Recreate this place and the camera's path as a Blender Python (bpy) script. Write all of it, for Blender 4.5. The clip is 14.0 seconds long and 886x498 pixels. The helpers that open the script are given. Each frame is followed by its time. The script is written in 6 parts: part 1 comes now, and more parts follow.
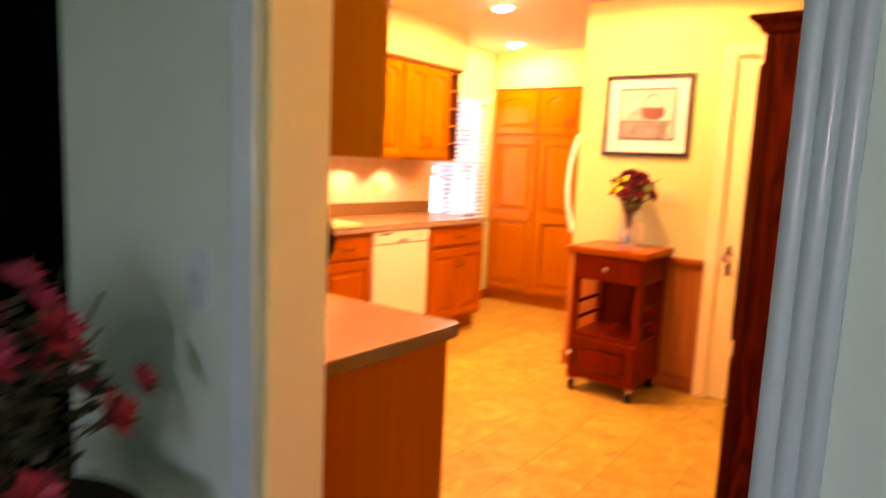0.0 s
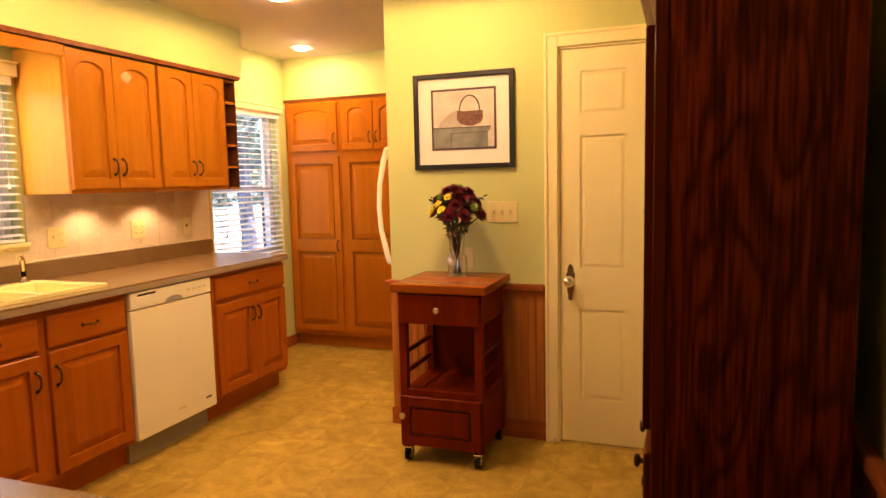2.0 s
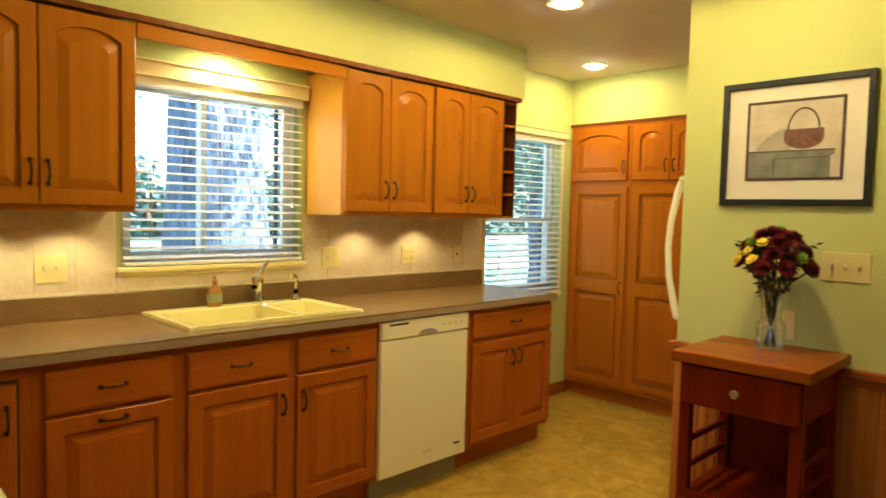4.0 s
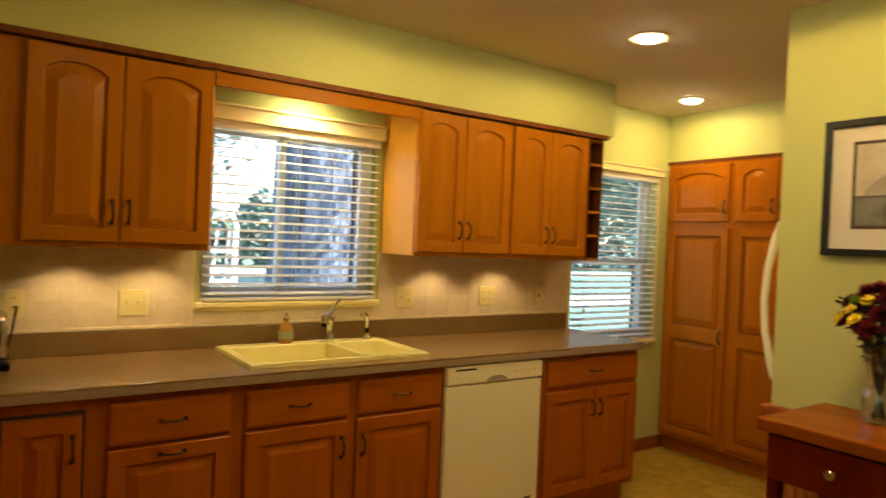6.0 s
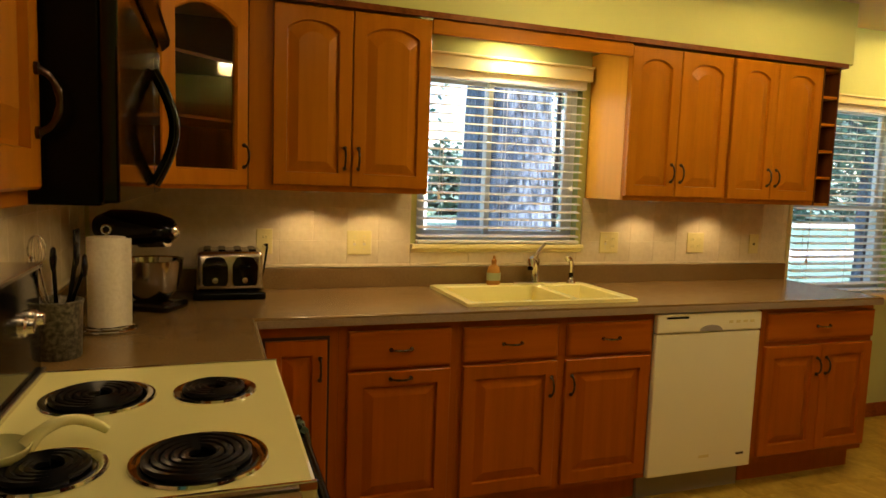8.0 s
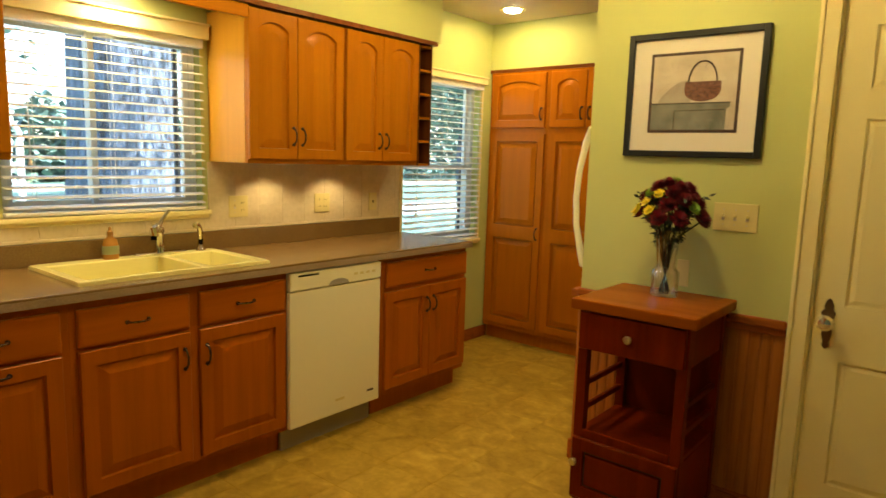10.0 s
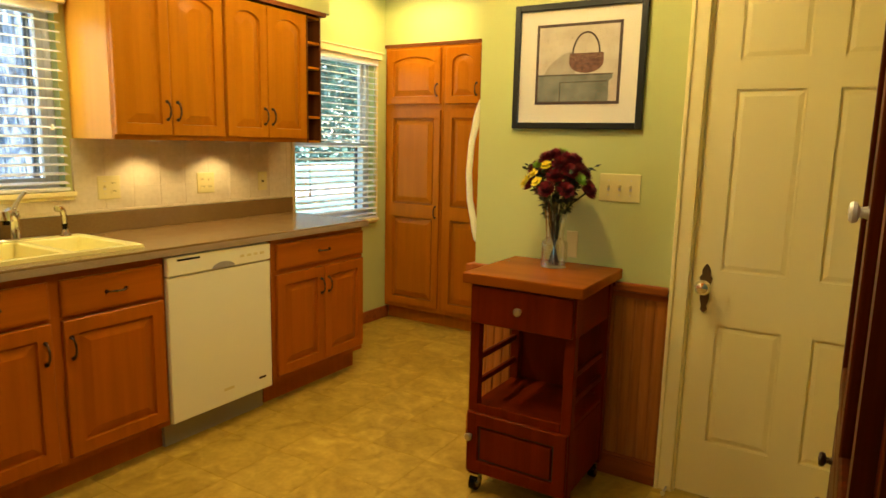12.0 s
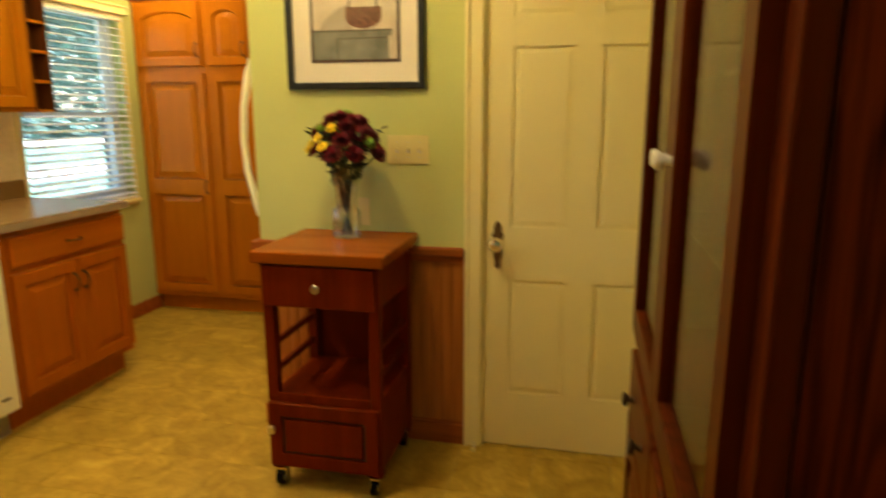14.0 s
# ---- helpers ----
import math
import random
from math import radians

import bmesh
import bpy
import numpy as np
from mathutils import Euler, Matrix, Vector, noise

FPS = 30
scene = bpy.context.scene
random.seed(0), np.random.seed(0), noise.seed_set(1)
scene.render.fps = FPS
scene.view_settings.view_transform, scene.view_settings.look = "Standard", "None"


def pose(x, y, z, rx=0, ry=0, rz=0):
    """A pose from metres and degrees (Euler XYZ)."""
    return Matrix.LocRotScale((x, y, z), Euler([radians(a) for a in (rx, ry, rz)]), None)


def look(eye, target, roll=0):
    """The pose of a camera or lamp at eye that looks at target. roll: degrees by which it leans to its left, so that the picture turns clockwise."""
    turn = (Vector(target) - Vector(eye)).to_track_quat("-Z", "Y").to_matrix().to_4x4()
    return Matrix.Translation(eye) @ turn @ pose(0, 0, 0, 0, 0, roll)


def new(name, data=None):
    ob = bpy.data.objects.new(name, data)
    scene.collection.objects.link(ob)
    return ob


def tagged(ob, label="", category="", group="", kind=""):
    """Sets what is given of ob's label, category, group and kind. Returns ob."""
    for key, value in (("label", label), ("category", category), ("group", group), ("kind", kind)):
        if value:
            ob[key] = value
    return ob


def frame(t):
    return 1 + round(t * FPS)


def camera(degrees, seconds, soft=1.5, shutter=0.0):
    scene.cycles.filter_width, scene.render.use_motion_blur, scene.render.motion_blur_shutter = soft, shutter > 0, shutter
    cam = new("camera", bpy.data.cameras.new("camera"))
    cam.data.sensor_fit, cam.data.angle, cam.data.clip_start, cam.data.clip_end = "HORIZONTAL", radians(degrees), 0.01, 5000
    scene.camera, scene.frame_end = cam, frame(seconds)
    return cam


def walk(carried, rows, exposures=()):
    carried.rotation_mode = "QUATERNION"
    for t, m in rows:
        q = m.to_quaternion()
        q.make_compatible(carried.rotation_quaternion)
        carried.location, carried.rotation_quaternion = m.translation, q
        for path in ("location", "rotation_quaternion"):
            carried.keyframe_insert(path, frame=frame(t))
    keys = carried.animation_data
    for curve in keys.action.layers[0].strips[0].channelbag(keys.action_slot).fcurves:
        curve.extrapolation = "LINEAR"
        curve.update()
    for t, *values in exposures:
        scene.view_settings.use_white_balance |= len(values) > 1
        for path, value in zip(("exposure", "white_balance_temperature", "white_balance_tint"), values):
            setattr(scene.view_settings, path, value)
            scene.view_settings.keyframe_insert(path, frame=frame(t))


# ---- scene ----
cam = camera(68.4, 14.0, soft=1.5, shutter=0.55)
PATH = [
    (0, (3.599, 0.08, 1.364), (2.42, 1.673, 1.097), 2.6),
    (0.5, (3.431, 0.277, 1.396), (2.618, 2.098, 1.249), 3.4),
    (1, (3.349, 0.469, 1.379), (2.684, 2.342, 1.155), 2.9),
    (1.5, (3.293, 0.688, 1.403), (2.603, 2.558, 1.241), 1.7),
    (2, (3.204, 0.843, 1.389), (2.518, 2.71, 1.181), -1.3),
    (2.5, (3.134, 1.018, 1.416), (2.505, 2.905, 1.215), 0.5),
    (3, (3.056, 1.147, 1.42), (2.27, 2.977, 1.235), 1.4),
    (3.5, (3.032, 1.359, 1.415), (1.774, 2.907, 1.274), 2.5),
    (3.7, (3.004, 1.372, 1.388), (1.655, 2.843, 1.257), 2.1),
    (5.8, (3.029, 1.54, 1.438), (1.43, 2.742, 1.412), 1.2),
    (6, (3.06, 1.576, 1.441), (1.415, 2.713, 1.419), 2.4),
    (6.5, (3.06, 1.591, 1.412), (1.279, 2.499, 1.371), 0.9),
    (7, (3.057, 1.55, 1.395), (1.202, 2.296, 1.32), 0.2),
    (7.5, (3.026, 1.481, 1.406), (1.156, 2.175, 1.262), 1.0),
    (8, (3.012, 1.438, 1.413), (1.135, 2.101, 1.214), 2.0),
    (8.5, (3.061, 1.476, 1.406), (1.258, 2.312, 1.185), 2.1),
    (9, (3.061, 1.504, 1.404), (1.475, 2.702, 1.182), 1.4),
    (9.2, (3.063, 1.5, 1.438), (1.582, 2.822, 1.193), 2.0),
    (11.3, (3.077, 1.429, 1.388), (1.955, 3.06, 1.1), 1.2),
    (11.5, (3.083, 1.439, 1.392), (2.001, 3.094, 1.096), 1.4),
    (12, (3.095, 1.578, 1.385), (2.06, 3.258, 1.062), 1.3),
    (12.5, (3.08, 1.754, 1.379), (2.033, 3.426, 1.053), 2.2),
    (13, (3.075, 1.826, 1.385), (2.035, 3.502, 1.056), 0.8),
    (13.5, (3.054, 1.825, 1.393), (2.246, 3.625, 1.064), -0.5),
    (14, (2.997, 1.714, 1.364), (2.576, 3.625, 0.952), -0.1),
]
EXPOSURES = [(0.0, 4.3, 9000, 96), (0.5, 3.75, 8200, 86), (1.0, 3.48, 8200, 74), (1.5, 3.3, 7500, 60), (2.4, 3.1, 6400, 32), (3.0, 3.05, 5800, 8), (3.7, 2.88, 5600, 2), (6.0, 2.16, 6400, 14), (7.5, 2.0, 6300, 14), (8.5, 2.12, 6300, 13), (9.0, 2.2, 6300, 7), (11.5, 2.75, 6250, 4), (14.0, 2.75, 6250, 5)]
walk(cam, [(t, look(eye, target, roll)) for t, eye, target, roll in PATH], EXPOSURES)

# ---- world, sun, large lights ----
world = bpy.data.worlds.new("world")
scene.world = world
world.use_nodes = True
wn = world.node_tree.nodes
sky = wn.new("ShaderNodeTexSky")
sky.sky_type, sky.sun_disc = "NISHITA", False
sky.sun_elevation, sky.sun_rotation = radians(46), radians(40)
world.node_tree.links.new(sky.outputs[0], wn["Background"].inputs[0])
wn["Background"].inputs[1].default_value = 0.15
sun = new("sun", bpy.data.lights.new("sun", "SUN"))
sun.data.energy, sun.data.angle, sun.data.color = 3.9, radians(0.5), (1, 0.96, 0.90)
sun.matrix_world = look((0, 0, 9), (-2.5, -3, 4.9))
WARM = (1.0, 0.66, 0.195)


def lamp(name, kind, at, target, watts, size=0.1, color=WARM, size_y=None, spot=None):
    data = bpy.data.lights.new(name, kind)
    data.energy, data.color = watts, color
    if kind == "AREA":
        data.shape, data.size = ("RECTANGLE", size) if size_y else ("DISK", size)
        if size_y:
            data.size_y = size_y
    elif kind == "SPOT":
        data.spot_size, data.spot_blend, data.shadow_soft_size = radians(spot), 0.1 if spot > 150 else 0.6, size
    else:
        data.shadow_soft_size = size
    ob = new(name, data)
    ob.matrix_world = look(at, target)
    return ob


# Last position is an unseen lamp, added as fill for east wall and hutch.
CANS_AND_FILL = [(1.06, 4.085), (0.43, 5.33), (2.09, 3.50), (1.06, 2.84), (2.50, 1.95)]
CAN_WATTS = [5.2, 3.3, 6.2, 3.6, 1.3]
CEIL = 2.44
for (x, y), w in zip(CANS_AND_FILL, CAN_WATTS):
    lamp("can_and_fill_light", "SPOT", (x, y, CEIL - 0.03), (x, y, 0), w, 0.08, WARM, spot=178)
PUCKS = [1.83, 2.13, 3.60, 4.05]
for y in PUCKS:
    lamp("puck_light", "SPOT", (0.17, y, 1.350), (0.15, y, 0.9), 0.78, 0.02, (1.0, 0.69, 0.33), spot=128)
lamp("hood_light", "SPOT", (1.36, 1.12, 1.350), (1.36, 1.14, 0.9), 0.52, 0.03, (1.0, 0.68, 0.30), spot=168)
lamp("sink_light", "SPOT", (0.15, 2.80, 2.108), (0.13, 2.80, 0), 4.2, 0.04, WARM, spot=132)
lamp("dining_window_light", "AREA", (4.75, -2.55, 1.5), (2.3, 0.75, 1.1), 0.68, 0.22, (0.24, 0.82, 1.0), 0.32)


# ---- materials ----
def material(name, rough=0.5, metal=0.0, color=(0.8, 0.8, 0.8)):
    m = bpy.data.materials.new(name)
    m.use_nodes = True
    p = m.node_tree.nodes["Principled BSDF"]
    p.inputs["Base Color"].default_value = (*color, 1)
    p.inputs["Roughness"].default_value, p.inputs["Metallic"].default_value = rough, metal
    return m, m.node_tree, p


def coords(nt, scale, random_shift=True):
    """Object coordinates, shifted per object and scaled."""
    tc, mp = nt.nodes.new("ShaderNodeTexCoord"), nt.nodes.new("ShaderNodeMapping")
    mp.inputs["Scale"].default_value = scale
    nt.links.new(tc.outputs["Object"], mp.inputs["Vector"])
    if random_shift:
        info, mul = nt.nodes.new("ShaderNodeObjectInfo"), nt.nodes.new("ShaderNodeVectorMath")
        mul.operation = "SCALE"
        mul.inputs[0].default_value = (7.3, 5.1, 9.7)
        nt.links.new(info.outputs["Random"], mul.inputs["Scale"])
        nt.links.new(mul.outputs[0], mp.inputs["Location"])
    return mp.outputs[0]


def noise_tex(nt, vec, scale, detail=4, distort=0.0):
    n = nt.nodes.new("ShaderNodeTexNoise")
    n.inputs["Scale"].default_value, n.inputs["Detail"].default_value, n.inputs["Distortion"].default_value = scale, detail, distort
    nt.links.new(vec, n.inputs["Vector"])
    return n.outputs[0]


def ramp(nt, fac, stops):
    r = nt.nodes.new("ShaderNodeValToRGB")
    while len(r.color_ramp.elements) < len(stops):
        r.color_ramp.elements.new(0.5)
    for e, (pos, col) in zip(r.color_ramp.elements, stops):
        e.position, e.color = pos, (*col, 1)
    nt.links.new(fac, r.inputs[0])
    return r.outputs[0]


def mix(nt, kind, fac, a, b):
    m = nt.nodes.new("ShaderNodeMix")
    m.data_type, m.blend_type = "RGBA", kind
    if isinstance(fac, float):
        m.inputs[0].default_value = fac
    else:
        nt.links.new(fac, m.inputs[0])
    for slot, v in ((6, a), (7, b)):
        if isinstance(v, tuple):
            m.inputs[slot].default_value = (*v, 1)
        else:
            nt.links.new(v, m.inputs[slot])
    return m.outputs[2]


def bump(nt, p, height, strength, distance=0.01):
    b = nt.nodes.new("ShaderNodeBump")
    b.inputs["Strength"].default_value, b.inputs["Distance"].default_value = strength, distance
    nt.links.new(height, b.inputs["Height"])
    nt.links.new(b.outputs[0], p.inputs["Normal"])


def scaled(c, k):
    return tuple(min(1.0, v * k) for v in c)


def wood(name, base, rough=0.34, grain="Z", contrast=0.35, fine=1.0, coat=0.07):
    """Straight-grained stained wood, grain along one axis."""
    m, nt, p = material(name, rough)
    s = [26 * fine, 26 * fine, 26 * fine]
    s["XYZ".index(grain)] = 1.3
    v = coords(nt, s)
    n1 = noise_tex(nt, v, 1.0, 6, 0.6)
    s2 = [90 * fine, 90 * fine, 90 * fine]
    s2["XYZ".index(grain)] = 3.0
    n2 = noise_tex(nt, coords(nt, s2), 1.0, 3)
    n3 = noise_tex(nt, coords(nt, (1.7, 1.7, 1.7)), 1.0, 2)
    c = ramp(nt, n1, [(0.28, scaled(base, 1 - contrast)), (0.52, base), (0.75, scaled(base, 1 + contrast * 0.7))])
    c = mix(nt, "MULTIPLY", contrast * 0.9, c, ramp(nt, n2, [(0.35, (0.62, 0.55, 0.5)), (0.6, (1, 1, 1))]))
    c = mix(nt, "MULTIPLY", 0.5, c, ramp(nt, n3, [(0.3, (0.78, 0.76, 0.72)), (0.7, (1, 1, 1))]))
    nt.links.new(c, p.inputs["Base Color"])
    p.inputs["Coat Weight"].default_value, p.inputs["Coat Roughness"].default_value = coat, 0.2
    p.inputs["Specular IOR Level"].default_value = 0.13 if coat > 0.06 else 0.05
    p.inputs["Specular Tint"].default_value = (1.0, 0.6, 0.22, 1)
    bump(nt, p, n2, 0.08, 0.002)
    return m


def oak(name, base, rough=0.4):
    """Dark stained open-grained oak with cathedral figure."""
    m, nt, p = material(name, rough)
    v = coords(nt, (1, 1, 1))
    figure = noise_tex(nt, coords(nt, (6.0, 6.0, 1.15)), 1.0, 2, 0.35)
    lines = nt.nodes.new("ShaderNodeMath")
    lines.operation = "MULTIPLY_ADD"
    nt.links.new(figure, lines.inputs[0])
    lines.inputs[1].default_value, lines.inputs[2].default_value = 62.0, 0.0
    wave = nt.nodes.new("ShaderNodeMath")
    wave.operation = "SINE"
    nt.links.new(lines.outputs[0], wave.inputs[0])
    half = nt.nodes.new("ShaderNodeMath")
    half.operation = "MULTIPLY_ADD"
    nt.links.new(wave.outputs[0], half.inputs[0])
    half.inputs[1].default_value, half.inputs[2].default_value = 0.5, 0.5
    pores = noise_tex(nt, coords(nt, (130, 130, 5.0)), 1.0, 4, 0.2)
    broad = noise_tex(nt, v, 2.2, 3)
    c = ramp(nt, half.outputs[0], [(0.0, scaled(base, 0.42)), (0.3, scaled(base, 0.74)), (0.8, scaled(base, 0.96))])
    c = mix(nt, "MULTIPLY", 0.9, c, ramp(nt, pores, [(0.36, (0.20, 0.16, 0.13)), (0.58, (1, 1, 1))]))
    c = mix(nt, "MULTIPLY", 0.6, c, ramp(nt, broad, [(0.3, (0.65, 0.6, 0.55)), (0.7, (1, 1, 1))]))
    nt.links.new(c, p.inputs["Base Color"])
    p.inputs["Coat Weight"].default_value, p.inputs["Coat Roughness"].default_value = 0.02, 0.3
    p.inputs["Specular IOR Level"].default_value = 0.06
    bump(nt, p, pores, 0.15, 0.002)
    return m


def paint(name, color, rough=0.6, texture=0.05, blotch=0.06, scale=220, gloss=0.5):
    """Painted plaster, wood or metal with fine relief and faint blotches."""
    m, nt, p = material(name, rough)
    n1, n2 = noise_tex(nt, coords(nt, (1, 1, 1), False), scale, 3), noise_tex(nt, coords(nt, (1, 1, 1), False), 1.6, 4)
    p.inputs["Specular IOR Level"].default_value = gloss
    c = ramp(nt, n2, [(0.3, scaled(color, 1 - blotch)), (0.7, scaled(color, 1 + blotch * 0.4))])
    nt.links.new(c, p.inputs["Base Color"])
    bump(nt, p, n1, texture, 0.003)
    return m


def speckled(name, color, dark, light, rough=0.4, scale=160, bumpy=0.03):
    m, nt, p = material(name, rough)
    v = coords(nt, (1, 1, 1), False)
    n1, n2 = noise_tex(nt, v, scale, 5), noise_tex(nt, v, 5, 5, 0.8)
    c = ramp(nt, n1, [(0.34, dark), (0.5, color), (0.68, light)])
    c = mix(nt, "MULTIPLY", 0.5, c, ramp(nt, n2, [(0.3, (0.8, 0.78, 0.76)), (0.7, (1, 1, 1))]))
    nt.links.new(c, p.inputs["Base Color"])
    bump(nt, p, n1, bumpy, 0.002)
    return m


def vinyl():
    """Sheet tile with a mottled tan and olive stone look; each tile a little different."""
    m, nt, p = material("stone_vinyl", 0.42)
    p.inputs["Specular IOR Level"].default_value = 0.12
    v = coords(nt, (1, 1, 1), True)
    n1, n2 = noise_tex(nt, v, 6.5, 8, 1.3), noise_tex(nt, v, 42, 5, 0.4)
    c = ramp(nt, n1, [(0.25, (0.33, 0.205, 0.026)), (0.45, (0.43, 0.28, 0.038)), (0.62, (0.52, 0.345, 0.05)), (0.8, (0.62, 0.43, 0.075))])
    c = mix(nt, "MULTIPLY", 0.55, c, ramp(nt, n2, [(0.3, (0.72, 0.7, 0.66)), (0.65, (1, 1, 1))]))
    info = nt.nodes.new("ShaderNodeObjectInfo")
    c = mix(nt, "MULTIPLY", 0.6, c, ramp(nt, info.outputs["Random"], [(0.0, (0.84, 0.84, 0.82)), (1.0, (1, 0.99, 0.97))]))
    nt.links.new(c, p.inputs["Base Color"])
    bump(nt, p, n2, 0.06, 0.002)
    return m


def glass(name, rough=0.0, tint=(1, 1, 1), ior=1.45):
    m, nt, p = material(name, rough, 0, tint)
    p.inputs["Transmission Weight"].default_value, p.inputs["IOR"].default_value = 1.0, ior
    return m


def pane_glass(name="pane", power=4.0, gain=0.5, least=0.025):
    """Thin pane: clear with a faint reflection."""
    m = bpy.data.materials.new(name)
    m.use_nodes = True
    nt = m.node_tree
    nt.nodes.remove(nt.nodes["Principled BSDF"])
    t, g, f, s, p, a = (nt.nodes.new("ShaderNode" + k) for k in ("BsdfTransparent", "BsdfGlossy", "LayerWeight", "MixShader", "Math", "Math"))
    g.inputs["Roughness"].default_value, f.inputs["Blend"].default_value = 0.02, 0.5
    p.operation, a.operation = "POWER", "MULTIPLY_ADD"
    p.inputs[1].default_value, a.inputs[1].default_value, a.inputs[2].default_value = power, gain, least
    nt.links.new(f.outputs["Facing"], p.inputs[0])
    nt.links.new(p.outputs[0], a.inputs[0])
    nt.links.new(a.outputs[0], s.inputs[0])
    nt.links.new(t.outputs[0], s.inputs[1])
    nt.links.new(g.outputs[0], s.inputs[2])
    nt.links.new(s.outputs[0], nt.nodes["Material Output"].inputs[0])
    return m


def glowing(name, color, strength):
    m, nt, p = material(name, 0.4, 0, color)
    p.inputs["Emission Color"].default_value, p.inputs["Emission Strength"].default_value = (*color, 1), strength
    return m


def bark():
    m, nt, p = material("bark", 0.9)
    v = coords(nt, (9, 9, 1.6), False)
    n, n2 = noise_tex(nt, v, 1.6, 8, 1.0), noise_tex(nt, coords(nt, (1, 1, 1), False), 2.0, 3)
    # Greys lean blue: cool skylight is put into the bark's colour.
    c = ramp(nt, n, [(0.35, (0.05, 0.05, 0.055)), (0.6, (0.16, 0.20, 0.27)), (0.8, (0.28, 0.34, 0.44))])
    nt.links.new(mix(nt, "MULTIPLY", 0.5, c, ramp(nt, n2, [(0.3, (0.6, 0.6, 0.6)), (0.7, (1, 1, 1))])), p.inputs["Base Color"])
    bump(nt, p, n, 0.9, 0.05)
    return m


def leafy(name, dark, light):
    m, nt, p = material(name, 0.6)
    geo = nt.nodes.new("ShaderNodeNewGeometry")
    nt.links.new(ramp(nt, geo.outputs["Random Per Island"], [(0, dark), (1, light)]), p.inputs["Base Color"])
    p.inputs["Transmission Weight"].default_value = 0.0
    return m


